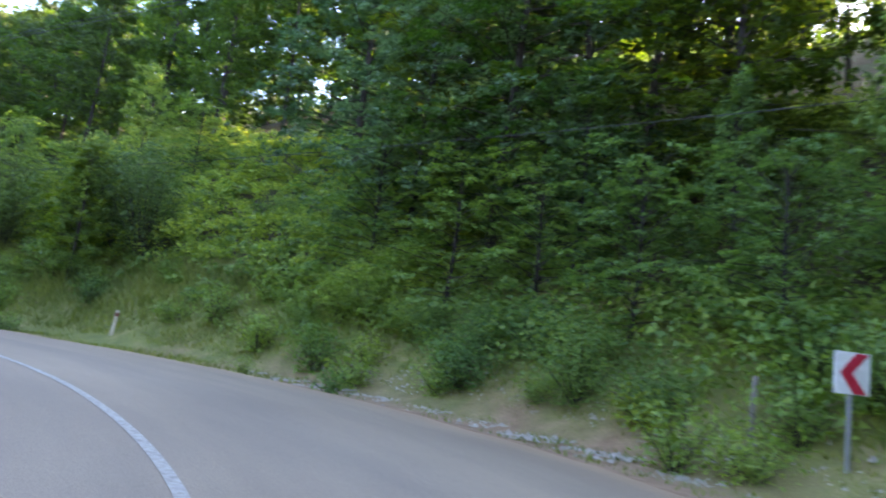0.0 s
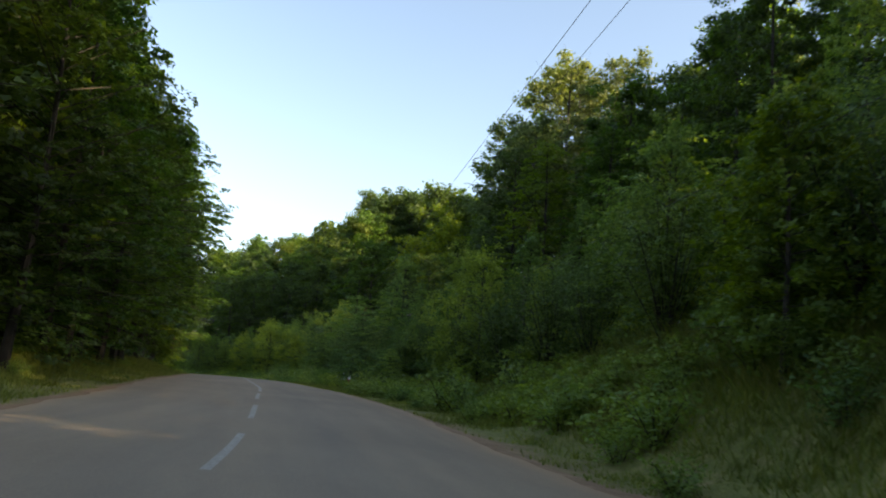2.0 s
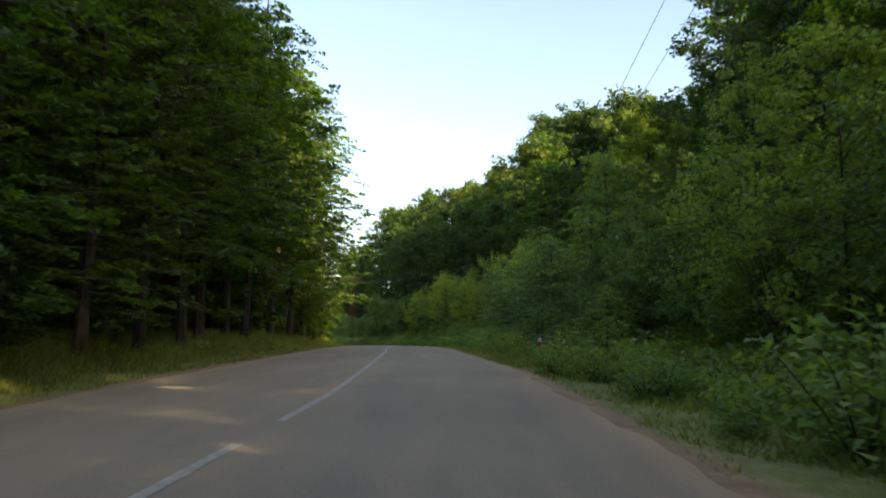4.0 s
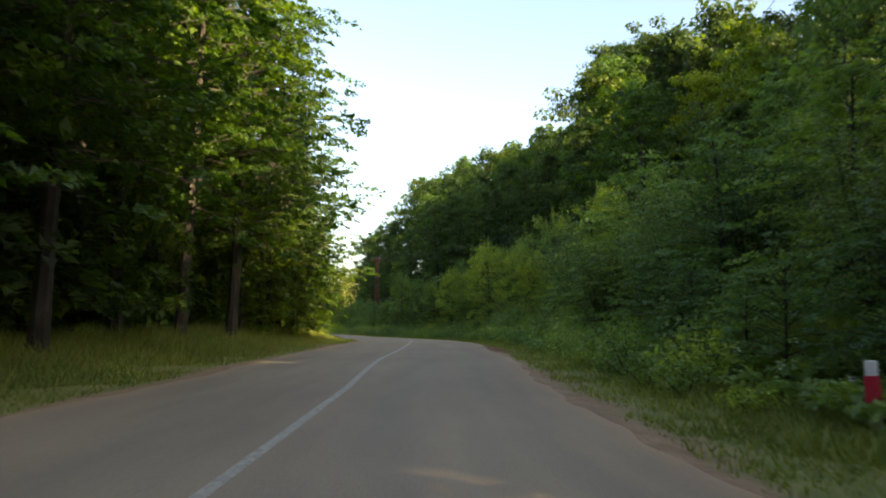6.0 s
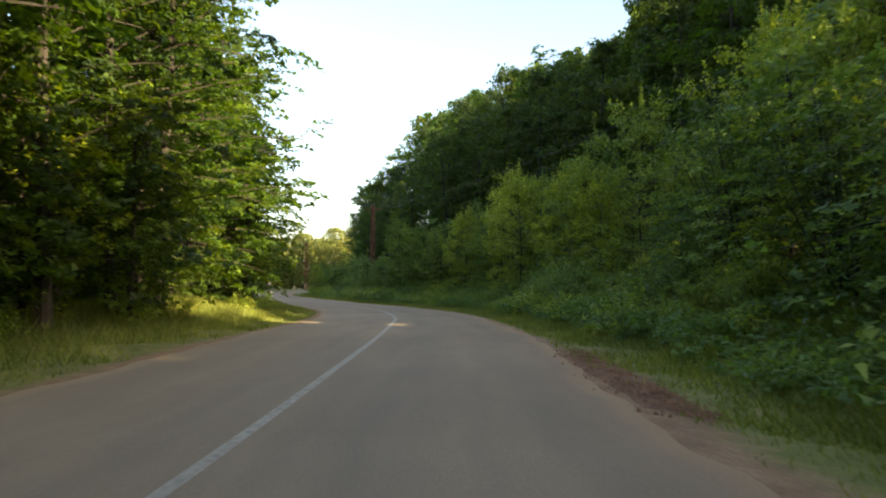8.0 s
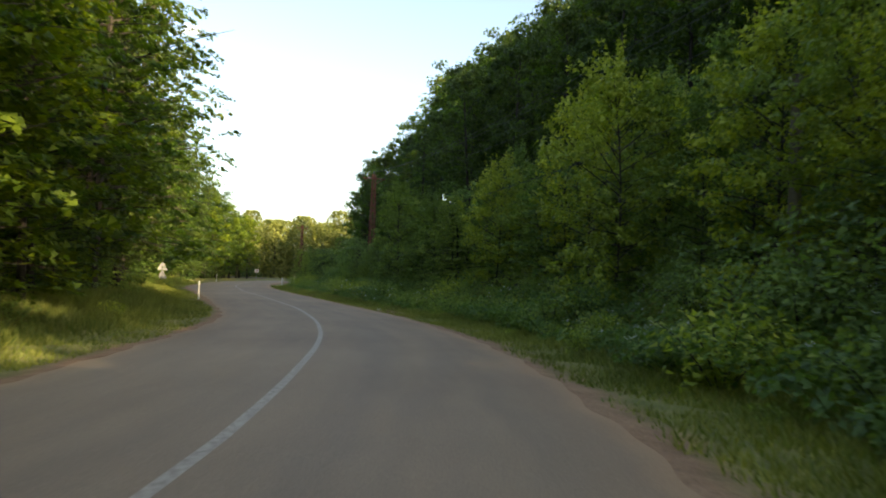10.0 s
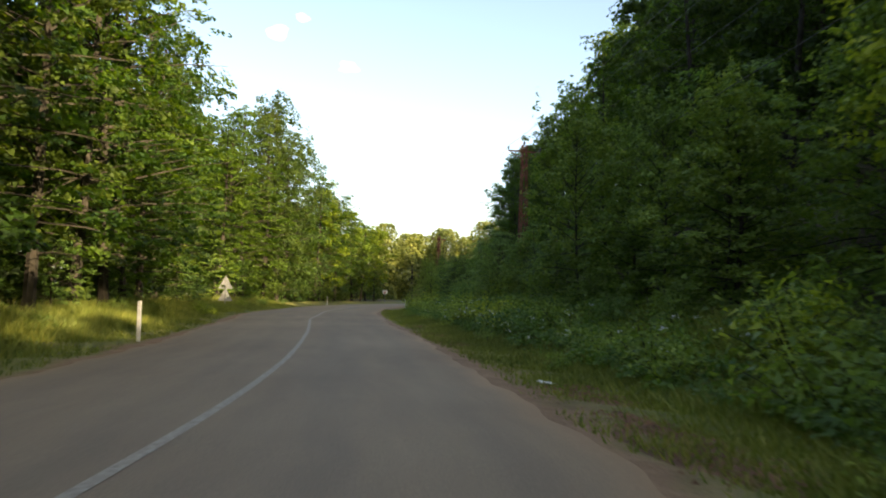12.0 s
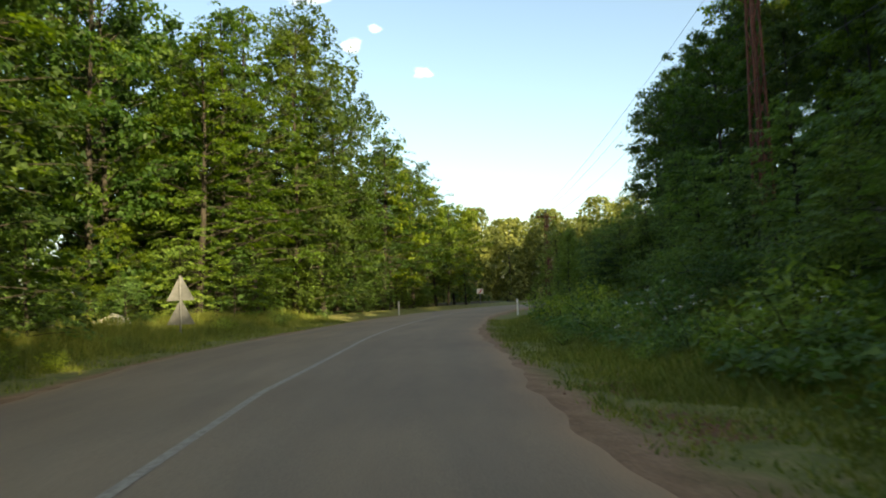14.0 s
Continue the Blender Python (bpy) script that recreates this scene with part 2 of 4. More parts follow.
LINE, ALONG = glide(MIDDLE, 0.5)
HEAD = np.gradient(LINE[:, :2], axis=0)
HEAD /= np.linalg.norm(HEAD, axis=1)[:, None]
SIDE = np.stack([HEAD[:, 1], -HEAD[:, 0]], 1)  # to the right of the road
END = ALONG[-1]


def half_right(s):
    return np.interp(s, [0, 24, 32, 40, 45, 50, 56, 62, 71, 80, 88, 95, 105, 140, 148, 154, 160, 170, 180, 192, 210, 400], [4.2, 4.8, 5.2, 5.3, 5.0, 4.1, 3.7, 3.6, 3.8, 4.0, 3.6, 3.4, 3.6, 3.6, 3.35, 3.25, 3.35, 3.2, 3.1, 3.3, 3.2, 3.2])


def half_left(s):
    return np.interp(s, [0, 60, 68, 78, 88, 94, 106, 115, 123, 131, 145, 155, 163, 176, 185, 204, 400], [3.8, 3.7, 3.5, 3.5, 2.9, 2.5, 2.85, 3.05, 2.75, 2.75, 2.95, 3.05, 3.35, 3.5, 4.0, 3.6, 3.4])


def locate(x, y):
    """How far along the road, how far to its right, and the road's height there."""
    x, y = np.atleast_1d(np.asarray(x, float)), np.atleast_1d(np.asarray(y, float))
    best, which = np.full(x.shape, 1e18), np.zeros(x.shape, int)
    for i in range(0, len(LINE), 2):
        d = (x - LINE[i, 0])**2 + (y - LINE[i, 1])**2
        near = d < best
        best[near], which[near] = d[near], i
    dx, dy = x - LINE[which, 0], y - LINE[which, 1]
    cross = dx * SIDE[which, 0] + dy * SIDE[which, 1]
    ahead = dx * HEAD[which, 0] + dy * HEAD[which, 1]
    off = np.where(np.abs(ahead) > 1.5, np.sign(cross + 1e-9) * np.sqrt(best), cross)
    return ALONG[which] + np.clip(ahead, -1, 1), off, LINE[which, 2]


def lumps(x, y, size):
    return np.sin(x / size + 1.3 * np.sin(y / size * 0.7)) * np.cos(y / size * 1.1 + np.sin(x / size * 0.6))


def value_noise(x, y, size, seed):
    """Smooth random values from 0 to 1 over the plan."""
    table = np.random.default_rng(seed).uniform(0, 1, (256, 256))
    u, v = np.asarray(x) / size, np.asarray(y) / size
    i, j = np.floor(u).astype(int), np.floor(v).astype(int)
    fu, fv = u - i, v - j
    fu, fv = fu * fu * (3 - 2 * fu), fv * fv * (3 - 2 * fv)
    a, b, c, d = table[i % 256, j % 256], table[(i + 1) % 256, j % 256], table[i % 256, (j + 1) % 256], table[(i + 1) % 256, (j + 1) % 256]
    return (a * (1 - fu) + b * fu) * (1 - fv) + (c * (1 - fu) + d * fu) * fv


def rise(s, off):
    """Height of the ground over the road's own height."""
    right, left = off - half_right(s), -off - half_left(s)
    steep = np.interp(s, [0, 30, 40, 60, 75, 400], [0.50, 0.55, 0.80, 0.80, 0.42, 0.42])
    foot = np.interp(s, [0, 35, 60, 75, 400], [2.5, 1.8, 1.8, 3.0, 3.0])
    bank = np.where(right > 0, -0.12 * np.clip(right, 0, 0.8) + 0.06 * np.clip(right - 0.8, 0, None), 0)
    up = np.clip(right - foot, 0, None)
    bank = bank + np.where(up < 9, steep * up, steep * 9 + 0.48 * (np.clip(up, 9, 46) - 9))
    bank = bank + np.where(left > 0, -0.06 * np.clip(left, 0, 0.6) + 0.07 * np.clip(left - 0.6, 0, 3.0) - 0.05 * np.clip(left - 8, 0, 60), 0)
    return bank


def ground_height(x, y):
    s, off, z = locate(x, y)
    away = np.clip((np.abs(off) - 8) / 10, 0, 1)
    return z + rise(s, off) + away * (0.7 * lumps(np.asarray(x), np.asarray(y), 9.0) + 0.25 * lumps(np.asarray(y), np.asarray(x), 3.7))


def spot(s, off):
    """The place beside the road: metres along it and to its right."""
    x, y = (np.interp(s, ALONG, LINE[:, k]) + np.interp(s, ALONG, SIDE[:, k]) * off for k in (0, 1))
    return float(x), float(y), float(ground_height(x, y)[0])


# ---------------------------------------------------------------- mesh helpers
def mesh_of(name, verts, faces, mat, smooth=False):
    me = bpy.data.meshes.new(name)
    me.from_pydata([tuple(map(float, v)) for v in verts], [], [tuple(map(int, f)) for f in faces])
    me.materials.append(mat)
    if smooth:
        me.polygons.foreach_set("use_smooth", [True] * len(me.polygons))
    me.update()
    return me


def array_mesh(name, verts, quads, mat):
    """A mesh straight from arrays of corners and of faces with equal sides."""
    me = bpy.data.meshes.new(name)
    sides = quads.shape[1]
    me.vertices.add(len(verts))
    me.vertices.foreach_set("co", np.ascontiguousarray(verts, np.float32).ravel())
    me.loops.add(quads.size)
    me.loops.foreach_set("vertex_index", np.ascontiguousarray(quads, np.int32).ravel())
    me.polygons.add(len(quads))
    me.polygons.foreach_set("loop_start", np.arange(0, quads.size, sides, dtype=np.int32))
    me.materials.append(mat)
    me.update(calc_edges=True)
    return me


def part(name, bm, mat, parent, label=""):
    """Links a bmesh or a mesh as one object under a thing or a part."""
    if isinstance(bm, bmesh.types.BMesh):
        me = bpy.data.meshes.new(name)
        bm.to_mesh(me)
        bm.free()
        me.materials.append(mat)
    else:
        me = bm
    ob = new(name, me)
    ob.parent = parent
    return tagged(ob, label)


def thing(name, label, category, at=None, group="", kind=""):
    ob = new(name)
    if at is not None:
        ob.matrix_basis = at
    return tagged(ob, label, category, group, kind)


def tube(bm, points, radii, sides=6, cap=True, upright=False):
    rings = []
    for i, p in enumerate(points):
        p = Vector(p)
        d = Vector(points[min(i + 1, len(points) - 1)]) - Vector(points[max(i - 1, 0)])
        if upright and i == 0:
            d = Vector((0, 0, 1))
        q = d.to_track_quat("Z", "Y")
        rings.append([bm.verts.new(p + q @ Vector((radii[i] * math.cos(a), radii[i] * math.sin(a), 0))) for a in (2 * math.pi * k / sides for k in range(sides))])
    for a, b in zip(rings[:-1], rings[1:]):
        for k in range(sides):
            bm.faces.new((a[k], a[(k + 1) % sides], b[(k + 1) % sides], b[k]))
    if cap:
        bm.faces.new(list(reversed(rings[0])))
        bm.faces.new(rings[-1])
    return rings


def box(bm, m, sx, sy, sz, bevel=0.0):
    made = bmesh.ops.create_cube(bm, size=1.0, matrix=m @ Matrix.Diagonal((sx, sy, sz, 1)))
    if bevel:
        edges = {e for v in made["verts"] for e in v.link_edges}
        bmesh.ops.bevel(bm, geom=list(edges), offset=bevel, segments=2, affect="EDGES", profile=0.5)


# ---------------------------------------------------------------- ground, road, verges
def lines(lo, hi, step, far):
    return np.r_[[lo - f for f in far[::-1]], np.arange(lo, hi + step, step), [hi + f for f in far]]


def build_ground():
    xs, ys = lines(-300, 70, 1.5, [30, 90, 250, 700, 2200]), lines(-60, 190, 1.5, [30, 90, 250, 700, 2200])
    gx, gy = np.meshgrid(xs, ys)
    gz = ground_height(gx.ravel(), gy.ravel())
    s, off, _ = locate(gx.ravel(), gy.ravel())
    beyond = np.where(off > 0, off - half_right(s), -off - half_left(s))
    gz = gz - 0.45 * np.clip((6.4 - beyond) / 1.4, 0, 1)
    nx, ny = len(xs), len(ys)
    i = (np.arange(ny - 1)[:, None] * nx + np.arange(nx - 1)).ravel()
    me = array_mesh("ground", np.stack([gx.ravel(), gy.ravel(), gz], 1), np.stack([i, i + 1, i + nx + 1, i + nx], 1), LITTER)
    me.polygons.foreach_set("use_smooth", [True] * len(me.polygons))
    return tagged(new("ground", me), "wooded hillside floor of dark leaf litter and moss", "ground", kind="structure")


def loft(name, offsets, heights, mat, s0=0.0, s1=None, step=1.0, u=None):
    """A strip along the road. offsets(s) and heights(s): one value a station across it."""
    ss = np.arange(s0, END if s1 is None else s1, step)
    offs, zs = offsets(ss), heights(ss)
    k = offs.shape[1]
    x, y = (np.interp(ss, ALONG, LINE[:, j])[:, None] + np.interp(ss, ALONG, SIDE[:, j])[:, None] * offs for j in (0, 1))
    z = np.interp(ss, ALONG, LINE[:, 2])[:, None] + zs
    a = (np.arange(len(ss) - 1)[:, None] * k + np.arange(k - 1)).ravel()
    me = array_mesh(name, np.stack([x.ravel(), y.ravel(), z.ravel()], 1), np.stack([a, a + k, a + k + 1, a + 1], 1)[:, ::-1] if offs[0, 0] < offs[0, -1] else np.stack([a, a + 1, a + k + 1, a + k], 1)[:, ::-1], mat)
    across = np.linspace(0, 1, k)[None, :].repeat(len(ss), 0) if u is None else u(ss)
    coords = np.stack([across.ravel(), np.repeat(ss, k)], 1)
    layer = me.uv_layers.new(name="UVMap")
    idx = np.zeros(len(me.loops), np.int32)
    me.loops.foreach_get("vertex_index", idx)
    layer.data.foreach_set("uv", coords[idx].astype(np.float32).ravel())
    me.polygons.foreach_set("use_smooth", [True] * len(me.polygons))
    return new(name, me)


ground = build_ground()
ACROSS = np.linspace(0, 1, 9)


def ragged(s, phase):
    return 0.045 * np.sin(s * 1.9 + phase) + 0.03 * np.sin(s * 4.3 + 2 * phase) + 0.09 * np.sin(s * 0.37 + phase)


def road_offsets(s):
    a, b = -half_left(s) - ragged(s, 0.4), half_right(s) + ragged(s, 2.1)
    return a[:, None] + (b - a)[:, None] * ACROSS


road = tagged(loft("road", road_offsets, lambda s: 0.02 + 0 * s[:, None] * ACROSS + 0.05 * (1 - (2 * ACROSS - 1)**2) - 0.02, ASPHALT, step=0.25), "worn grey asphalt country road with dusty broken edges", "road", kind="structure")
OUT = np.array([-0.35, 0.0, 0.25, 0.6, 1.0, 1.5, 2.1, 2.8, 3.6, 4.6, 5.6])


def verge_offsets(sign):
    def f(s):
        edge = half_right(s) if sign > 0 else half_left(s)
        return sign * (edge[:, None] + OUT)
    return f


def verge_heights(sign):
    def f(s):
        offs = verge_offsets(sign)(s)
        z = rise(s[:, None] + 0 * offs, offs)
        z[:, 0] = -0.02
        z[:, 1] = -0.004
        z += np.clip(OUT - 0.3, 0, 0.6) * (0.05 * np.sin(s[:, None] * 1.3 + OUT * 2) + 0.04 * np.sin(s[:, None] * 2.9 + OUT * 5))
        z[:, -1] -= 0.25
        return z
    return f


def bare(s, sign):
    """Width of the bare earth beside the asphalt."""
    if sign < 0:
        return 0.30 + 0.15 * value_noise(s, 0 * s, 6.0, 3)
    return np.interp(s, [0, 26, 34, 44, 54, 70, 104, 112, 120, 165, 180, 200, 400], [1.6, 2.1, 2.4, 2.0, 0.9, 0.5, 0.45, 0.7, 0.45, 0.75, 0.55, 0.35, 0.3]) * (0.75 + 0.5 * value_noise(s, 0 * s, 5.0, 4))


for sign, label in ((1, "dusty reddish shoulder and grassy verge at the foot of the bank"), (-1, "grassy verge in front of the roadside wood")):
    tagged(loft("verge", verge_offsets(sign), verge_heights(sign), SOIL, step=0.7, u=lambda s, sign=sign: 0.22 * OUT[None, :] / bare(s, sign)[:, None]), label, "verge", kind="structure")


def paint_line(s):
    """How far the painted line strays from the middle."""
    return np.interp(s, [38, 45, 49, 53, 60, 66, 73, 92, 100, 112, 128, 136, 142, 150, 160, 170, 180, 188, 202, 230], [0.03, 0.08, -0.2, -0.38, -0.25, -0.15, 0.15, 0.4, 0.22, 0.25, 0.35, 0.18, 0.0, -0.05, 0.08, 0.0, -0.28, 0.0, 0.15, 0.0])


def stripe(s0, s1, width=0.105):
    ob = loft("centre_line", lambda s: np.stack([paint_line(s) - width / 2, paint_line(s), paint_line(s) + width / 2], 1), lambda s: np.full((len(s), 3), 0.055), PAINT, s0, s1, 0.5)
    return tagged(ob, "worn white painted centre line on the asphalt", "road marking", kind="structure")


stripe(33.0, 50.0)
for s in (53.0, 59.0, 65.0):
    stripe(s, s + 3.6)
stripe(70.0, END - 2)


# ---------------------------------------------------------------- plants
def leaf_blades(centres, normals, length, width, rng):
    """Pointed leaves lying across their normals."""
    k = len(centres)
    normals = normals / np.linalg.norm(normals, axis=1)[:, None]
    t = rng.normal(size=(k, 3))
    t -= (t * normals).sum(1)[:, None] * normals
    t /= np.linalg.norm(t, axis=1)[:, None]
    b = np.cross(normals, t)
    le, wi = length[:, None] / 2, width[:, None] / 2
    verts = np.stack([centres + b * wi - t * le * 0.7, centres - b * wi - t * le * 0.7, centres + t * le - normals * le * 0.3], 1).reshape(-1, 3)
    return verts, np.arange(3 * k).reshape(-1, 3)


def crown_shape(kind, u):
    if kind == "dome":
        return np.sqrt(np.clip(1 - (1.9 * u - 0.9)**2, 0.03, 1)) if u > 0.47 else 0.72 + 0.28 * u / 0.47
    if kind == "skirt":
        return 1.0 - 0.12 * max(0.0, 0.15 - u) / 0.15 if u < 0.35 else max(0.1, 1 - ((u - 0.35) / 0.68)**1.4)
    if kind == "cone":
        return 0.12 + 0.95 * (1 - u)**0.8
    return 0.35 + 0.65 * math.sin(math.pi * min(1, u * 0.85 + 0.12))


def tree_meshes(seed, height, clear, radius, kind, limbs, leaves, size, spray=0.75, per=24, flat=0.07, puff=0.0, shoots=0, thick=1.0):
    """Trunk with limbs, and a crown of leaf sprays that hang in layers along them, or of rounded leaf masses where puff gives their size."""
    rng = np.random.default_rng(seed)
    bm = bmesh.new()
    lean = rng.normal(0, 0.02, 2)
    bend = rng.normal(0, 0.12, 2)
    def trunk_at(h):
        v = h / height
        return np.array([lean[0] * h + bend[0] * math.sin(3 * v), lean[1] * h + bend[1] * math.sin(3.4 * v), h])
    r0 = thick * (0.0105 * height + 0.02)
    hs = np.linspace(-0.4, height * 0.95, 9)
    stem = tube(bm, [trunk_at(h) for h in hs], [r0 * (1.25 if i == 0 else 1) * (1 - 0.93 * max(h, 0) / height) + 0.01 for i, h in enumerate(hs)], 7, False)
    centres, normals = [], []
    turn = rng.uniform(0, 6.28)
    weights, limb_list = [], []
    for i in range(limbs):
        u = (i + rng.uniform(0, 1)) / limbs
        h = clear + (height - clear) * u * 0.96
        turn += 2.4 + rng.normal(0, 0.3)
        reach = radius * crown_shape(kind, u) * rng.uniform(0.68, 1.12)
        up = radians(8 + 50 * u**1.5 + rng.normal(0, 8))
        start = trunk_at(min(h, height * 0.9))
        out = np.array([math.cos(turn), math.sin(turn), 0])
        pts = []
        for v in (0, 0.35, 0.7, 1.0):
            sag = -0.16 * reach * v * v * (1 - u)
            pts.append(start + out * reach * math.cos(up) * v + np.array([0, 0, reach * math.sin(up) * v + sag]))
        rr = 0.004 * reach + 0.004
        joint = tube(bm, pts, [rr * 1.6, rr * 1.1, rr * 0.7, rr * 0.25], 3, False)[0]
        ring = stem[int(np.argmin([abs(h - start[2]) for h in hs]))]
        bm.faces.new((joint[0], joint[1], ring[i % 7]))
        limb_list.append((np.array(pts), out, reach, u))
        weights.append(reach + 0.35)
    weights = np.array(weights) / sum(weights)
    for (pts, out, reach, u), w in zip(limb_list, weights):
        total = max(6, int(leaves * w))
        count = max(2, int(total / per))
        side = np.cross(out, [0, 0, 1.0])
        for _ in range(count):
            v = rng.uniform(0.25, 1.0)**0.7 if puff else rng.uniform(0.05, 1.0)**0.8
            c = np.array([np.interp(v, [0, 0.35, 0.7, 1.0], pts[:, k]) for k in range(3)])
            c = c + side * rng.normal(0, 0.20 * reach * (0.3 + 0.7 * v)) + np.array([0, 0, rng.normal(0.05, 0.22)])
            if puff:
                k, big = max(6, int(total / count)), puff * rng.uniform(0.65, 1.35)
                ball = rng.normal(size=(k, 3))
                ball /= np.linalg.norm(ball, axis=1)[:, None]
                ball[:, 2] = 0.8 * ball[:, 2] + 0.25
                centres.append(c + ball * (big * rng.uniform(0.45, 1.1, k))[:, None] * [1.0, 1.0, 0.75])
                normals.append(ball * 0.9 + np.array([0, 0, 0.35]) + rng.normal(0, 0.42, (k, 3)))
                continue
            turned = rng.normal(0, 0.75)
            way = out * math.cos(turned) + side * math.sin(turned)
            wide = np.cross(way, [0, 0, 1.0])
            k = max(4, int(total / count))
            far = rng.uniform(0.0, 1.0, k)
            reach_of = spray * rng.uniform(0.9, 1.9)
            sideways = rng.uniform(-1, 1, k) * spray * 0.62 * (1.15 - far) 
            droop = rng.uniform(0.05, 0.40)
            leafy = c + way * (far * reach_of)[:, None] + wide * sideways[:, None]
            leafy[:, 2] += rng.normal(0, flat, k) - droop * reach_of * far**2 - 0.25 * np.abs(sideways)
            centres.append(leafy)
            normals.append(np.array([0, 0, 1.0]) + way * (0.25 + 0.5 * droop) + rng.normal(0, 0.36, (k, 3)))
    for _ in range(shoots):
        pts, out, reach, u = limb_list[rng.integers(len(limb_list) // 3, len(limb_list))]
        foot, high = pts[-1] - out * reach * rng.uniform(0.0, 0.5), rng.uniform(0.5, 1.2)
        up = rng.uniform(0, 1, 22)
        thin = 0.10 * (1.1 - up)[:, None] * rng.normal(size=(22, 3))
        centres.append(foot + up[:, None] * np.array([0.1 * out[0], 0.1 * out[1], high]) + thin)
        normals.append(thin * 6 + np.array([0, 0, 0.5]) + rng.normal(0, 0.3, (22, 3)))
    c, nn = np.concatenate(centres), np.concatenate(normals)
    length = size * rng.uniform(0.7, 1.35, len(c))
    verts, quads = leaf_blades(c, nn, length, length * 0.70, rng)
    return bm, verts, quads


def make_tree(name, label, category, group, leaf, seed, **shape):
    bm, verts, quads = tree_meshes(seed, **shape)
    ob = thing(name, label, category, pose(0, 0, -500), group)
    trunk = part("trunk", bm, BARK, ob)
    part("crown", array_mesh("crown", verts, quads, leaf), leaf, ob)
    return ob


def shrub_meshes(seed, height, spread, stems, leaves, size, upright):
    rng = np.random.default_rng(seed)
    bm = bmesh.new()
    centres, normals = [], []
    for i in range(stems):
        a = 2.4 * i + rng.normal(0, 0.3)
        out = np.array([math.cos(a), math.sin(a), 0])
        r, h = spread * math.sqrt((i + 0.5) / stems) * rng.uniform(0.7, 1.1), height * rng.uniform(0.65, 1.05)
        h *= 1 - 0.45 * (r / spread)**2 * (1 - upright * 0.5)
        pts = [out * r * f + np.array([0, 0, -0.1 if g < 0 else h * g]) for f, g in ((0.0, -0.1), (0.35, 0.4), (0.7, 0.8), (1.0, 1.0))]
        tube(bm, pts, [0.013 * height**0.5, 0.010 * height**0.5, 0.006, 0.003], 3, False, True)
        pts = np.array(pts)
        k = leaves // stems
        v = rng.uniform(0.05, 1.0, k)**0.8
        c = np.stack([np.interp(v, [0, 0.35, 0.72, 1.0], pts[:, j]) for j in range(3)], 1)
        puff = (0.20 + 0.12 * upright) * spread * (1.15 - 0.75 * v * upright)[:, None] * rng.normal(0, 0.75, (k, 3)) * [1, 1, 0.8]
        c = c + puff
        c[:, 2] = np.maximum(c[:, 2], 0.03)
        centres.append(c)
        normals.append(np.array([0, 0, 0.9]) + out * 0.5 + rng.normal(0, 0.5, (k, 3)))
    bmesh.ops.remove_doubles(bm, verts=bm.verts, dist=0.0008)
    c, nn = np.concatenate(centres), np.concatenate(normals)
    length = size * rng.uniform(0.65, 1.35, len(c))
    verts, quads = leaf_blades(c, nn, length, length * (0.55 - 0.2 * upright), rng)
    return bm, verts, quads


def make_shrub(name, label, category, group, leaf, seed, **shape):
    bm, verts, quads = shrub_meshes(seed, **shape)
    ob = thing(name, label, category, pose(0, 0, -500), group)
    part("stem", bm, BARK, ob)
    part("foliage", array_mesh("foliage", verts, quads, leaf), leaf, ob)
    return ob


used = set()


def plant(model, x, y, z, scale=1.0, turn=0.0, tall=1.0):
    """The model itself on its first call, then copies of it."""
    m = pose(x, y, z, 0, 0, turn) @ Matrix.Diagonal((scale, scale, scale * tall, 1))
    ob = model
    if model.name in used:
        ob = copy_thing(model, pose(0, 0, 0))
    used.add(model.name)
    ob.matrix_basis = m
    return ob


TALL = "tall trees of the hillside wood"
EDGE = "leafy trees at the wood's edge"
BACK = "trees high up in the wood"
YOUNG = "young trees by the road"
BUSHES = "bushes along the road"
WEEDS = "weeds on the verge"
beech_label, oak_label = "tall green beech tree with layered branches on the wooded bank", "tall dull green oak tree standing in the hillside wood"
horn_label = "hornbeam tree with leafy sprays reaching low over the verge"
tall_models = [
    make_tree("beech_tree", beech_label, "tree", TALL, LEAF_BEECH, 11, height=18, clear=3.5, radius=4.4, kind="dome", limbs=56, leaves=7600, size=0.32, per=54, puff=0.80),
    make_tree("beech_tree", beech_label, "tree", TALL, LEAF_BEECH, 12, height=17, clear=3, radius=4.0, kind="dome", limbs=50, leaves=7600, size=0.27, spray=0.66),
    make_tree("oak_tree", oak_label, "tree", TALL, LEAF_OAK, 13, height=18, clear=4, radius=4.6, kind="dome", limbs=56, leaves=7600, size=0.32, per=60, puff=0.85),
    make_tree("oak_tree", oak_label, "tree", TALL, LEAF_OAK, 14, height=20, clear=5, radius=3.9, kind="oval", limbs=56, leaves=7600, size=0.32, per=50, puff=0.75),
]
back_models = [
    make_tree("oak_tree", "oak tree high on the slope of the wood", "tree", BACK, LEAF_OAK, 15, height=18, clear=3, radius=4.8, kind="dome", limbs=40, leaves=4600, size=0.46, per=46, puff=1.05),
    make_tree("beech_tree", "beech tree high on the slope of the wood", "tree", BACK, LEAF_BEECH, 16, height=19, clear=3, radius=4.4, kind="oval", limbs=40, leaves=4600, size=0.46, per=40, puff=0.95),
]
yellow_models = [
    make_tree("linden_tree", "yellow-green linden tree on the hillside with sunlight put into its leaf colour", "tree", TALL, LEAF_YELLOW, 17, height=15, clear=3, radius=4.3, kind="dome", limbs=50, leaves=6400, size=0.34, per=40, puff=0.75),
]
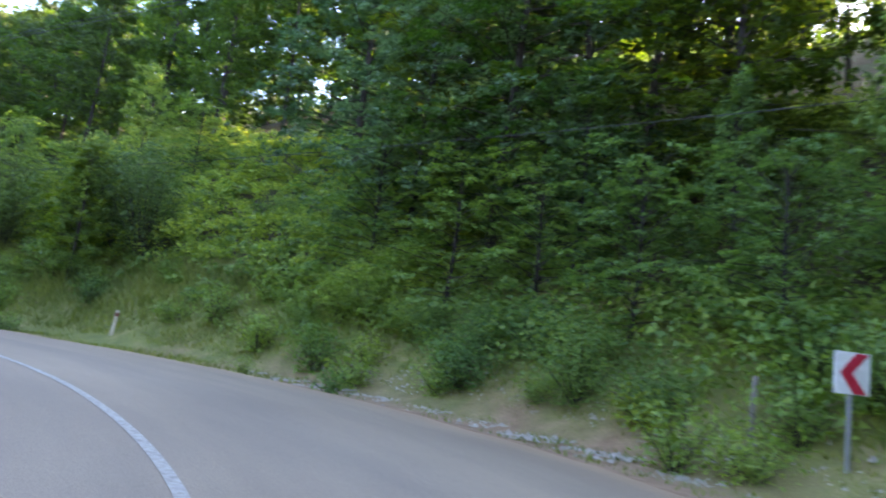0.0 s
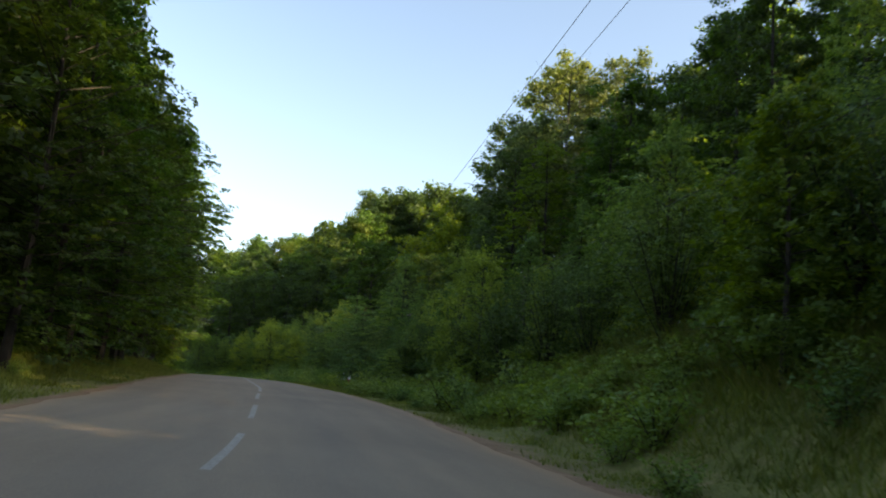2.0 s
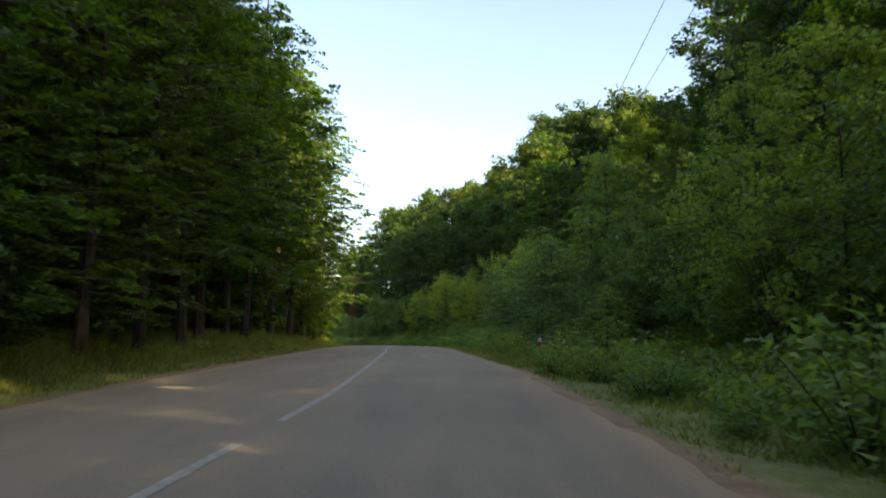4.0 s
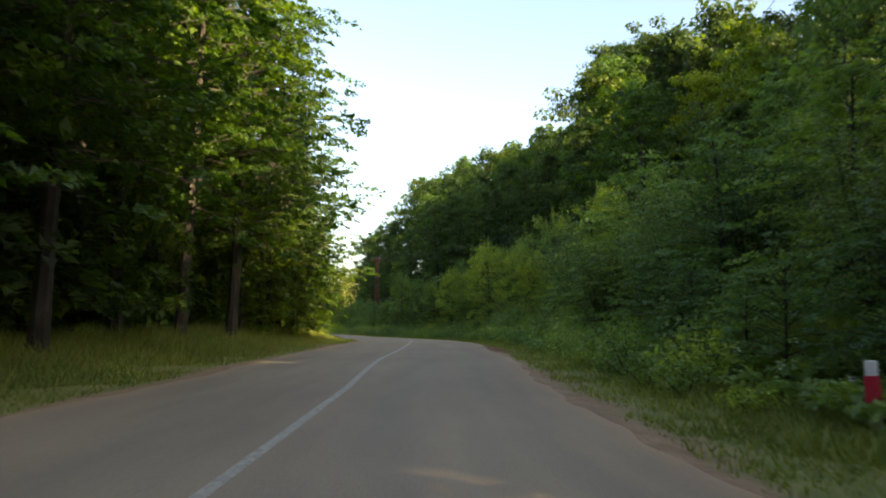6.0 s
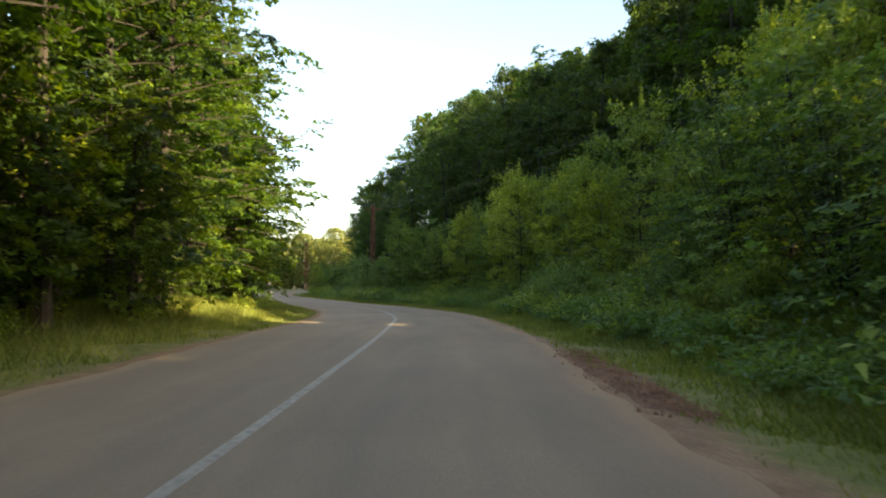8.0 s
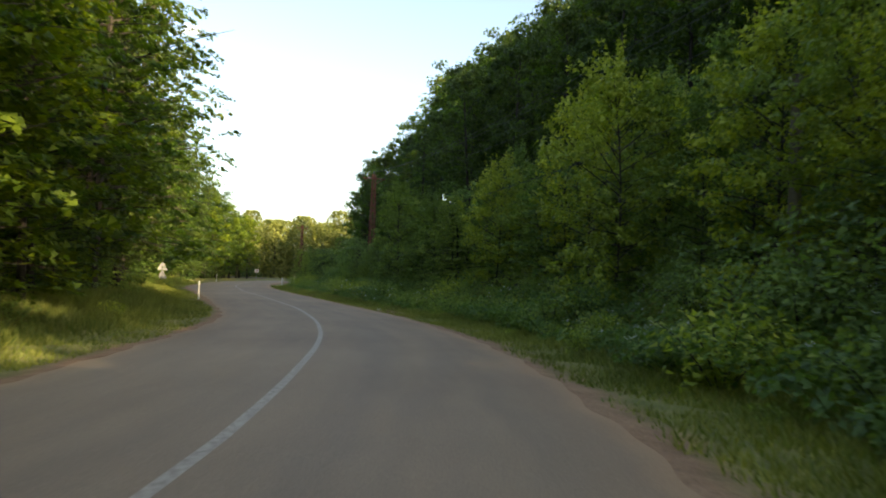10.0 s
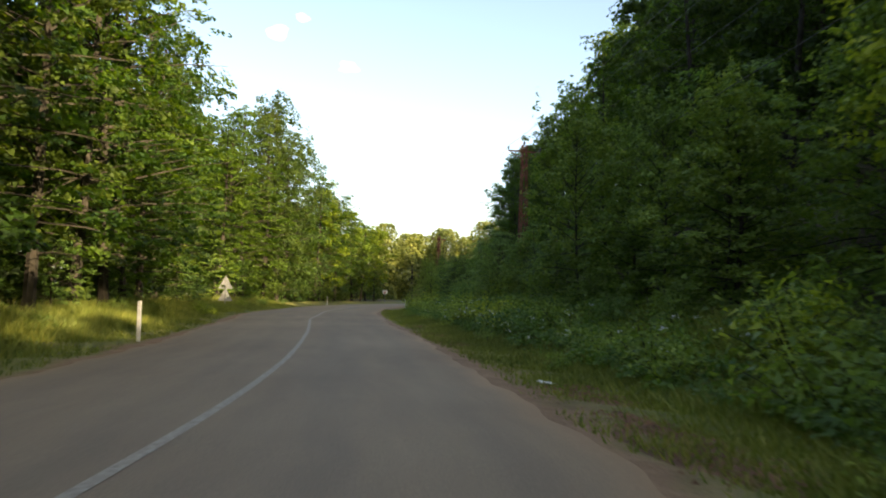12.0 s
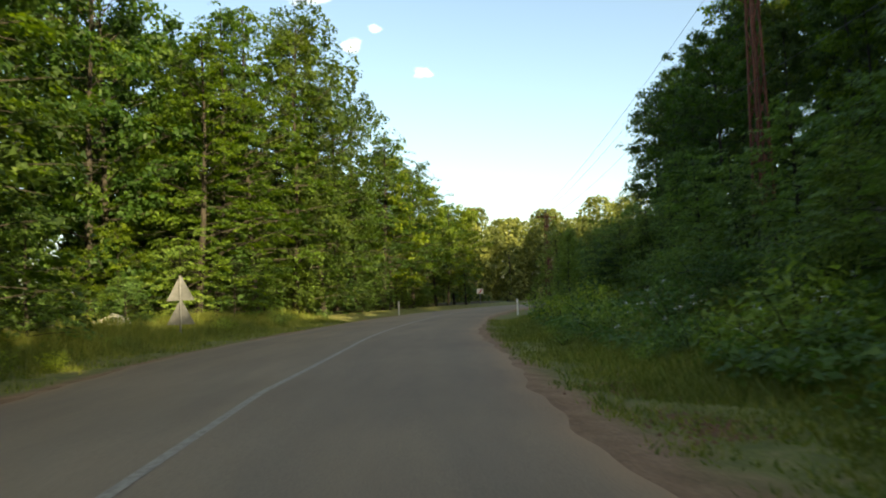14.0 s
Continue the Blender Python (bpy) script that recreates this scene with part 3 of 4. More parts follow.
pale_models = [
    make_tree("poplar_tree", "tall pale olive-green tree with airy sunlit crown", "tree", TALL, LEAF_PALE, 18, height=18, clear=4, radius=4.6, kind="dome", limbs=60, leaves=8200, size=0.26, per=44, puff=0.65),
]
edge_models = [
    make_tree("hornbeam_tree", horn_label, "tree", EDGE, LEAF_BEECH, 21, height=15, clear=1.6, radius=4.7, kind="skirt", limbs=96, leaves=16500, size=0.18, spray=0.60, per=34, flat=0.035),
    make_tree("hornbeam_tree", horn_label, "tree", EDGE, LEAF_BEECH, 22, height=17, clear=2.0, radius=4.8, kind="skirt", limbs=98, leaves=17000, size=0.18, spray=0.62, per=34, flat=0.035),
    make_tree("hornbeam_tree", horn_label, "tree", EDGE, LEAF_OAK, 23, height=14, clear=1.2, radius=4.3, kind="oval", limbs=90, leaves=15500, size=0.175, spray=0.58, per=34, flat=0.035),
]
high_models = [
    make_tree("hornbeam_tree", "tall hornbeam with a bare trunk and shaded layered branches", "tree", EDGE, LEAF_BEECH, 27, height=16, clear=3.3, radius=4.7, kind="skirt", limbs=90, leaves=16000, size=0.18, spray=0.62, per=34, flat=0.04),
]
side_label = "broad dense roadside tree with rounded leafy crown"
side_models = [
    make_tree("maple_tree", side_label, "tree", EDGE, LEAF_BEECH, 24, height=15, clear=0.5, radius=4.6, kind="dome", limbs=70, leaves=12500, size=0.24, per=60, puff=0.62),
    make_tree("maple_tree", side_label, "tree", EDGE, LEAF_OAK, 25, height=15, clear=0.5, radius=4.4, kind="dome", limbs=70, leaves=12500, size=0.24, spray=0.85, per=36, flat=0.12),
]
silver_models = [
    make_tree("whitebeam_tree", "grey-green tree with silvery layered leaf sprays above the bank", "tree", EDGE, LEAF_SILVER, 26, height=12, clear=0.8, radius=4.2, kind="skirt", limbs=90, leaves=15500, size=0.175, spray=0.55, per=30, flat=0.05),
]
sapling_models = [
    make_tree("young_tree", "young bright green tree among the roadside bushes", "tree", YOUNG, LEAF_SHRUB, 31, height=6.0, clear=0.4, radius=2.1, kind="cone", limbs=44, leaves=4900, size=0.135, per=34, puff=0.30, shoots=26, thick=0.5),
    make_tree("young_tree", "young bright green tree among the roadside bushes", "tree", YOUNG, LEAF_SHRUB, 32, height=7.0, clear=0.5, radius=2.4, kind="oval", limbs=46, leaves=5400, size=0.135, per=34, puff=0.32, shoots=34, thick=0.5),
]
layered_models = [
    make_tree("hornbeam_sapling", "low hornbeam sapling with layered fans of green leaves", "tree", YOUNG, LEAF_LAYER, 35, height=4.8, clear=0.15, radius=2.6, kind="cone", limbs=60, leaves=6200, size=0.125, spray=0.5, per=30, flat=0.03),
    make_tree("hornbeam_sapling", "low hornbeam sapling with layered fans of green leaves", "tree", YOUNG, LEAF_LAYER, 36, height=4.2, clear=0.1, radius=2.4, kind="oval", limbs=56, leaves=5800, size=0.13, spray=0.5, per=30, flat=0.03),
]
light_models = [
    make_tree("young_tree", "young tree beside the road, low sun put into its yellow-green leaves", "tree", YOUNG, LEAF_YELLOW, 33, height=6.5, clear=0.6, radius=2.3, kind="oval", limbs=44, leaves=5200, size=0.165, spray=0.40),
]
sprout_models = [
    make_tree("sprouting_bush", "tall rounded roadside bush with upright leafy shoots", "bush", YOUNG, LEAF_SPROUT, 37, height=5.6, clear=0.15, radius=2.5, kind="dome", limbs=52, leaves=6600, size=0.125, per=42, puff=0.36, shoots=62, thick=0.35),
    make_tree("sprouting_bush", "tall rounded roadside bush with upright leafy shoots", "bush", YOUNG, LEAF_SPROUT, 38, height=5.0, clear=0.1, radius=2.2, kind="oval", limbs=48, leaves=6000, size=0.12, per=42, puff=0.33, shoots=54, thick=0.35),
]
shrub_models = [
    make_shrub("bush", "dense green roadside bush at the foot of the bank", "bush", BUSHES, LEAF_SHRUB, 41, height=2.6, spread=1.8, stems=16, leaves=3300, size=0.125, upright=0.2),
    make_shrub("bush", "dense green roadside bush at the foot of the bank", "bush", BUSHES, LEAF_SHRUB, 42, height=2.1, spread=2.0, stems=16, leaves=3300, size=0.125, upright=0.0),
    make_shrub("willow_bush", "feathery grey-green willow bush with upright shoots", "bush", BUSHES, LEAF_WILLOW, 43, height=4.2, spread=2.0, stems=22, leaves=4700, size=0.145, upright=0.9),
    make_shrub("willow_bush", "feathery grey-green willow bush with upright shoots", "bush", BUSHES, LEAF_WILLOW, 44, height=3.6, spread=1.7, stems=20, leaves=5000, size=0.13, upright=1.0),
]
weed_models = [
    make_shrub("weed_clump", "low clump of broad-leaved weeds on the verge", "weeds", WEEDS, LEAF_WEED, 51, height=0.75, spread=0.8, stems=12, leaves=650, size=0.115, upright=0.2),
    make_shrub("weed_clump", "low clump of broad-leaved weeds on the verge", "weeds", WEEDS, LEAF_WEED, 52, height=1.05, spread=0.85, stems=12, leaves=720, size=0.12, upright=0.4),
]

rng = np.random.default_rng(5)
TALLNESS = dict(zip([m.name for m in tall_models + back_models + yellow_models + edge_models + side_models + silver_models + high_models], (18, 17, 18, 20, 18, 19, 15, 15, 17, 14, 15, 15, 12, 16)))


FREE = ((4.9, 9.2, 1.1), (4.1, 10.2, 1.1), (3.6, 8.9, 1.0), (4.2, 7.9, 1.5), (*spot(51.6, 6.0)[:2], 1.5), (*spot(48.6, 5.4)[:2], 1.6), (-42.5, 35.2, 0.8), (-41.2, 33.9, 1.0), (-148.2, 44.2, 1.0), (-146.6, 44.0, 1.0), (-149.4, 41.3, 1.0), (-147.4, 41.9, 1.0))  # signs, the banded post and the boulder stand free


def row(models, s0, s1, step, off, jitter, scale, wander=0.3, size=None, tops=None, gap=None):
    """Plants along the road at a distance from it, evenly spaced on the ground. tops: metres high, at each metre along;
    gap: a stretch of trees kept low to let the sun through.
    """
    s = s0
    while s < s1:
        o = off + rng.uniform(-jitter, jitter)
        a, b = spot(s, off), spot(s + 1.5, off)
        stretch = np.clip(math.hypot(b[0] - a[0], b[1] - a[1]) / 1.5, 0.4, 4.0)
        x, y, z = spot(s + rng.uniform(-wander, wander) * step / stretch, o)
        s += step * rng.uniform(0.8, 1.2) / stretch
        if models[0] in tall_models + back_models + sapling_models and any(math.hypot(x - px, y - py) < r for px, py, r in CLEAR):
            continue
        if any(math.hypot(x - px, y - py) < (r + 2.7 if models[0] in edge_models + side_models else r) for px, py, r in FREE):
            continue
        model = models[rng.integers(len(models))]
        if tops is None:
            k, tall = rng.uniform(*scale) * (1.0 if size is None else float(np.interp(s, *size))), rng.uniform(0.92, 1.1)
        else:
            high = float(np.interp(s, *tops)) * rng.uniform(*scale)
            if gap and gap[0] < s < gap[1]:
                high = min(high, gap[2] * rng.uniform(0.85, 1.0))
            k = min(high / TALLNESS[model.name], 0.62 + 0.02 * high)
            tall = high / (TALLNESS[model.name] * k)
        plant(model, x, y, z - 0.05, k, rng.uniform(0, 360), tall)


CLEAR = ((-148.0, 62.6, 3.4), (-144.0, 61.0, 2.6), (-140.0, 60.0, 2.0), (-73.3, 55.9, 2.6), (-69.5, 52.5, 2.4), (-66.5, 49.5, 2.0), (-86.5, 53.5, 1.5), (-78.5, 65.5, 5.0), (-75.5, 62.0, 3.6), (-81.0, 71.0, 4.2), (-75.0, 67.0, 4.0), (-38.3, 45.5, 4.2), (-35.5, 42.5, 3.2))  # cut free round the power poles
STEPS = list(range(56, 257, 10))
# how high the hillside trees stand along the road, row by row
# back rows are raised or lowered to shape where the sun falls
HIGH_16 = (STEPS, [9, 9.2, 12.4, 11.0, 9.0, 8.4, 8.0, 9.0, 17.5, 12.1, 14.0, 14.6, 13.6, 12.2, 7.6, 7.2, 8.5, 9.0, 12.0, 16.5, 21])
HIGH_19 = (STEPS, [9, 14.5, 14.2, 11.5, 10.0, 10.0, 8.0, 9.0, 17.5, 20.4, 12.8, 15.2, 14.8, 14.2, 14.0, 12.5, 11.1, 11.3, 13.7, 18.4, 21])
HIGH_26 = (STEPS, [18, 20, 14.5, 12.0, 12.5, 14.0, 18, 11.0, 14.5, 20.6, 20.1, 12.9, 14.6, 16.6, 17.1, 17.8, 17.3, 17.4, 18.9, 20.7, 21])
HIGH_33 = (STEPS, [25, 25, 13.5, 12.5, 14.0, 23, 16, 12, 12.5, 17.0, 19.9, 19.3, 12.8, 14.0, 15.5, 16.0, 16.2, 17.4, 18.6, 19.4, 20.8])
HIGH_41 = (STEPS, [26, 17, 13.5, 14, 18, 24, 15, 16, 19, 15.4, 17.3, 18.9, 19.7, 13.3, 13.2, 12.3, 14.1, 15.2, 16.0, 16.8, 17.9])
NEAR_LEFT = ([60, 68, 76, 84, 92, 100, 108, 118], [10, 11, 12, 13, 15, 17, 19, 16])
FAR_LEFT = ([118, 124, 132, 140, 148, 156, 164, 180, 188, 204, 212, 220, 228, 236, 244], [17, 18, 14, 14, 15, 18, 20, 20, 15, 15.5, 17.5, 19.5, 17, 14.5, 12])
WOOD = ([0, 205, 215, 225, 240, 262], [1.0, 1.05, 1.0, 0.9, 0.72, 0.6])


# hillside wood on the right of the road
row(edge_models, 17, 47, 3.3, 11.3, 0.7, (0.55, 0.78))
row(side_models, 17, 50, 4.4, 13.6, 0.7, (0.62, 0.85))
row(tall_models, 18, 52, 4.2, 16.0, 1.0, (0.62, 0.8))
# low stretches in these rows let sun through to the left wood
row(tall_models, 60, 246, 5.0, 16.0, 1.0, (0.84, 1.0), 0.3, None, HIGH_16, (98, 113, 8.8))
# row added to close sun gaps over the road at the bend
row(back_models, 14, 58, 5.0, 22.5, 1.2, (0.6, 0.75))
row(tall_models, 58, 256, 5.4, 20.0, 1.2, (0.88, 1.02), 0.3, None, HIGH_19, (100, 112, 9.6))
row(back_models, 14, 58, 6.0, 28.0, 2.0, (0.5, 0.65))
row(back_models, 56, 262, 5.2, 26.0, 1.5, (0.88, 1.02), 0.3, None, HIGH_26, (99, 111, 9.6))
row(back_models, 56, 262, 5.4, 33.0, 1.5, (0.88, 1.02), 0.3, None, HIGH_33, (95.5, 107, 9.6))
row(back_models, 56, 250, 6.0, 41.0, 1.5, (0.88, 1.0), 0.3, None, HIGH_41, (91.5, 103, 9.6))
# unseen rows added upslope to shade the road and the left wood
row(back_models, 14, 28, 5.5, 36.0, 1.5, (0.95, 1.1))
row(back_models, 43, 60, 5.0, 47.0, 1.0, (1.3, 1.45))
# wood on the left of the road
row(edge_models, 64.5, 82, 3.8, -6.0, 0.4, (0.9, 1.05), 0.3, None, NEAR_LEFT)
row(high_models, 82, 112, 3.9, -6.3, 0.5, (0.9, 1.05), 0.3, None, NEAR_LEFT)
row(edge_models, 117, 124, 3.6, -6.4, 0.3, (0.9, 1.0), 0.3, None, NEAR_LEFT)
row(side_models, 62, 112, 3.8, -9.0, 0.5, (0.95, 1.15))
row(edge_models, 124, 176, 3.9, -8.0, 0.7, (0.9, 1.05), 0.3, None, FAR_LEFT)
row(edge_models[:2] + side_models[1:], 176, 246, 3.7, -8.6, 0.7, (0.85, 1.02), 0.3, None, FAR_LEFT)
row(side_models, 62, 128, 5.0, -11.8, 1.0, (1.0, 1.25))
row(tall_models, 128, 176, 4.8, -12.3, 1.2, (0.85, 1.05), 0.3, WOOD)
row(side_models, 176, 245, 4.6, -12.4, 0.8, (0.85, 1.02), 0.3, WOOD)
row(tall_models, 174, 245, 5.5, -17.0, 1.0, (0.75, 0.9), 0.3, WOOD)
row(back_models, 58, 240, 6.2, -20.0, 2.0, (0.8, 1.0), 0.3, WOOD)
# young trees and bushes at the foot of the bank
LOW = ([0, 108, 113, 126, 132, 166, 176, 200, 230, 260], [1.0, 1.0, 0.75, 0.75, 1.0, 1.0, 0.5, 0.5, 0.6, 0.7])
row(layered_models, 18, 48, 2.6, 9.4, 0.5, (0.65, 1.0))
row(sapling_models, 18, 46, 3.6, 10.6, 0.8, (0.55, 0.9))
row(sapling_models + layered_models, 56, 250, 3.8, 11.6, 1.3, (0.6, 1.1), 0.3, LOW)
row(layered_models, 58, 170, 5.2, 9.2, 0.6, (0.5, 0.95))
row(layered_models, 170, 202, 3.2, 8.6, 0.8, (0.42, 0.72))
row(sapling_models, 57, 92, 3.4, 8.6, 0.7, (0.5, 0.8))
row(shrub_models[:2], 18, 47, 1.7, 8.0, 0.5, (0.5, 0.8))
row(shrub_models, 54, 112, 2.3, 8.9, 0.9, (0.65, 1.1))
row(shrub_models[:2], 112, 172, 3.0, 7.6, 0.6, (0.35, 0.65))
row(sprout_models, 124, 186, 3.9, 8.9, 0.7, (0.78, 1.1), 0.3, LOW)
row(shrub_models, 172, 250, 2.3, 8.7, 0.9, (0.5, 0.75))
row(shrub_models[:2], 43, 58, 2.0, 9.0, 1.8, (0.35, 0.65))
row(sapling_models, 204, 250, 2.6, 7.0, 0.6, (0.4, 0.62))
row(weed_models, 16, 56, 2.4, 7.6, 0.5, (0.6, 1.1))
row(weed_models, 43, 60, 2.0, 7.1, 0.4, (0.7, 1.15))
row(weed_models, 56, 110, 2.2, 6.0, 0.8, (0.8, 1.35))
row(weed_models, 112, 205, 2.6, 5.5, 0.7, (0.28, 0.55))
row(weed_models, 100, 118, 2.0, 6.6, 0.7, (0.4, 0.9))
row(weed_models, 118, 200, 1.35, 6.3, 0.7, (0.7, 1.3))
row(weed_models, 44, 84, 2.2, 5.4, 0.5, (0.4, 0.8))
row(weed_models, 60, 212, 4.0, -6.0, 0.7, (0.4, 0.85))
row(layered_models, 66, 84, 3.8, -6.6, 0.5, (0.45, 0.72))
row(layered_models, 124, 240, 5.0, -8.4, 0.7, (0.45, 0.8))
row(layered_models, 81, 100, 1.9, 6.7, 0.35, (0.3, 0.5))
row(weed_models, 78, 104, 1.5, 5.3, 0.4, (0.5, 0.9))
for x, y, k in ((4.6, 9.9, 1.0), (5.5, 9.7, 1.1), (5.9, 9.1, 0.9), (3.9, 9.6, 0.8), (5.1, 10.6, 1.3), (6.4, 9.8, 1.2), (3.2, 10.3, 1.0)):
    plant(weed_models[1], x, y, float(ground_height(x, y)[0]) - 0.03, k, 50 * x)
# single trees that stand out; 112.0, 114.0 and 120.5 placed to cast shade
# yellow trees at 231 to 243 carry sunlight in their leaf colour
for s, o, k, models in ((131.0, 21.0, 0.80, yellow_models), (134.5, 26.0, 0.95, yellow_models), (128.0, 24.0, 0.74, yellow_models), (231.0, -8.6, 0.85, yellow_models), (237.0, -8.2, 0.72, yellow_models), (243.0, -7.6, 0.62, yellow_models), (258.0, 10.5, 1.10, tall_models[2:]), (250.0, 12.0, 0.95, tall_models[2:]), (120.5, 27.0, 1.15, tall_models[2:]), (114.0, 31.0, 1.2, tall_models[2:]), (55.6, 7.3, 0.66, light_models), (57.4, 8.2, 0.5, light_models), (145.5, 23.6, 1.14, tall_models[2:]), (152.0, 25.5, 1.08, tall_models[3:]), (88.0, 18.5, 0.92, pale_models), (90.8, 20.5, 0.86, pale_models), (86.0, 20.8, 0.84, pale_models), (85.0, 14.5, 0.72, pale_models), (88.5, 15.5, 0.66, pale_models), (47.0, 11.0, 0.85, silver_models), (43.5, 12.0, 0.92, silver_models), (50.5, 13.2, 0.95, silver_models), (56.0, 7.6, 0.72, sapling_models[:1]), (99.0, 8.3, 1.0, layered_models), (103.0, 8.6, 1.1, shrub_models[3:]), (106.0, 9.6, 1.15, shrub_models[2:]), (114.0, 8.4, 1.2, shrub_models[3:]), (117.2, 9.0, 1.1, layered_models), (119.5, 9.0, 1.25, shrub_models[2:]), (78.0, 12.4, 0.70, edge_models), (83.5, 13.0, 0.8, edge_models[2:]), (73.0, 13.2, 0.60, edge_models), (140.5, 17.2, 1.0, tall_models[2:]), (145.5, 20.0, 1.02, tall_models[2:]), (203.0, 13.4, 0.55, side_models), (210.0, 13.6, 0.46, side_models[1:]), (216.5, 13.5, 0.54, side_models), (222.5, 13.0, 0.58, side_models[1:]), (112.0, 10.3, 1.35, layered_models), (198.6, -10.4, 0.6, light_models), (195.0, -10.0, 0.45, light_models), (142.2, 8.0, 1.12, sprout_models), (167.6, 8.0, 1.1, sprout_models[1:]), (136.0, 8.6, 1.0, sprout_models[1:]), (120.5, 10.6, 1.0, sprout_models), (117.0, 10.0, 0.95, sprout_models[1:]), (112.5, -6.6, 0.75, light_models), (114.6, -6.2, 0.95, light_models), (116.6, -6.8, 0.8, light_models), (119.0, -5.6, 0.85, light_models), (122.0, -5.8, 0.7, light_models), (137.0, -6.4, 1.25, light_models), (141.0, -6.8, 1.2, light_models), (128.6, 6.9, 1.0, shrub_models[:1]), (133.0, 7.4, 0.9, shrub_models[1:2])):
    x, y, z = spot(s, o)
    plant(models[0], x, y, z - 0.05, k, 40 * s)


# ---------------------------------------------------------------- undergrowth, grass, flowers, far woods
def spots(s, off):
    x, y = (np.interp(s, ALONG, LINE[:, k]) + np.interp(s, ALONG, SIDE[:, k]) * off for k in (0, 1))
    return x, y, ground_height(x, y)


def clump(x, y):
    return 0.6 * value_noise(x, y, 0.8, 7) + 0.4 * value_noise(x, y, 2.6, 8)


def undergrowth(label, count, s0, s1, o0, o1, tall, size, leaf, seed, per=34):
    """Brush as many small rounded clumps of leaves on short shoots."""
    r = np.random.default_rng(seed)
    k = count // per
    s, o = r.uniform(s0, s1, k), r.uniform(o0, o1, k)
    x, y, z = spots(s, o)
    rad = tall * (0.22 + 0.28 * value_noise(x, y, 3.0, seed)) * r.uniform(0.7, 1.3, k)
    lift = tall * value_noise(x, y, 4.0, seed + 1) * r.uniform(0, 1, k)
    way = r.normal(size=(k, per, 3))
    way /= np.linalg.norm(way, axis=2)[:, :, None]
    way[:, :, 2] = np.abs(way[:, :, 2])
    c = np.stack([x, y, z + lift], 1)[:, None, :] + way * (rad[:, None] * r.uniform(0.55, 1.05, (k, per)))[:, :, None] * [1, 1, 0.8]
    nn = way * 0.7 + np.array([0, 0, 0.5]) + r.normal(0, 0.4, (k, per, 3))
    length = size * r.uniform(0.6, 1.4, k * per)
    verts, tris = leaf_blades(c.reshape(-1, 3), nn.reshape(-1, 3), length, length * 0.62, r)
    return tagged(new("undergrowth", array_mesh("undergrowth", verts, tris, leaf)), label, "undergrowth", kind="stuff")


undergrowth("green brambles and brush covering the roadside bank", 95000, 48, 130, 7.6, 16.5, 1.3, 0.15, LEAF_SHRUB, 61)
undergrowth("green brambles and brush on the bank round the bend", 120000, 16, 50, 7.9, 19.0, 1.6, 0.15, LEAF_SHRUB, 65)
undergrowth("green brambles and brush at the foot of the wood", 42000, 130, 215, 7.8, 15.5, 1.1, 0.16, LEAF_SHRUB, 62)
undergrowth("green brambles matted over the steep bank", 70000, 45, 66, 8.4, 18.0, 1.2, 0.14, LEAF_WEED, 66)
undergrowth("low brambles and nettles along the shaded verge", 95000, 108, 202, 5.3, 7.9, 0.85, 0.12, LEAF_WEED, 67)
undergrowth("nettles and young weeds at the foot of the bank", 40000, 57, 106, 5.6, 7.7, 0.7, 0.12, LEAF_WEED, 68)
undergrowth("dark saplings and brush under the hillside trees", 80000, 10, 262, 15.5, 46.0, 3.2, 0.40, LEAF_OAK, 63)
undergrowth("dark saplings and brush under the trees beside the road", 60000, 56, 250, -32.0, -8.5, 2.4, 0.34, LEAF_OAK, 64)


def grass(label, count, s0, s1, sign, o0, o1, seed):
    r = np.random.default_rng(seed)
    s = r.uniform(s0, s1, count)
    o = r.uniform(0, 1, count)**0.8 * (o1 - o0) + o0
    edge = half_right(s) if sign > 0 else half_left(s)
    x, y, z = spots(s, sign * (edge + o))
    o = o - bare(s, sign)
    keep = (clump(x, y) + 0.25 * np.clip(o, -1, 2)) > r.uniform(0.25, 0.8, count)
    x, y, z, o = x[keep], y[keep], z[keep], o[keep]
    k = len(x)
    h = (0.09 + (0.22 if sign > 0 else 0.36) * np.clip((o - 0.5) / 3.0, 0, 1)) * r.uniform(0.5, 1.7, k) * (0.6 + 0.8 * value_noise(x, y, 1.7, seed))
    a, w = r.uniform(0, 6.28, k), r.uniform(0.008, 0.021, k)
    tip = np.stack([r.normal(0, 0.5, k) * h, r.normal(0, 0.5, k) * h, h], 1)
    foot = np.stack([x, y, z - 0.03], 1)
    across = np.stack([np.cos(a) * w, np.sin(a) * w, 0 * w], 1)
    verts = np.stack([foot - across, foot + across, foot + tip], 1).reshape(-1, 3)
    return tagged(new("grass", array_mesh("grass", verts, np.arange(3 * k).reshape(-1, 3), GRASS)), label, "grass", kind="stuff")


grass("uneven green grass on the verge below the bank", 430000, 18, 205, 1, 0.2, 4.6, 71)
grass("short dense turf along the sunless verge", 150000, 118, 200, 1, 0.5, 3.2, 73)
grass("uneven green grass on the verge before the wood", 300000, 44, 210, -1, 0.3, 5.0, 72)


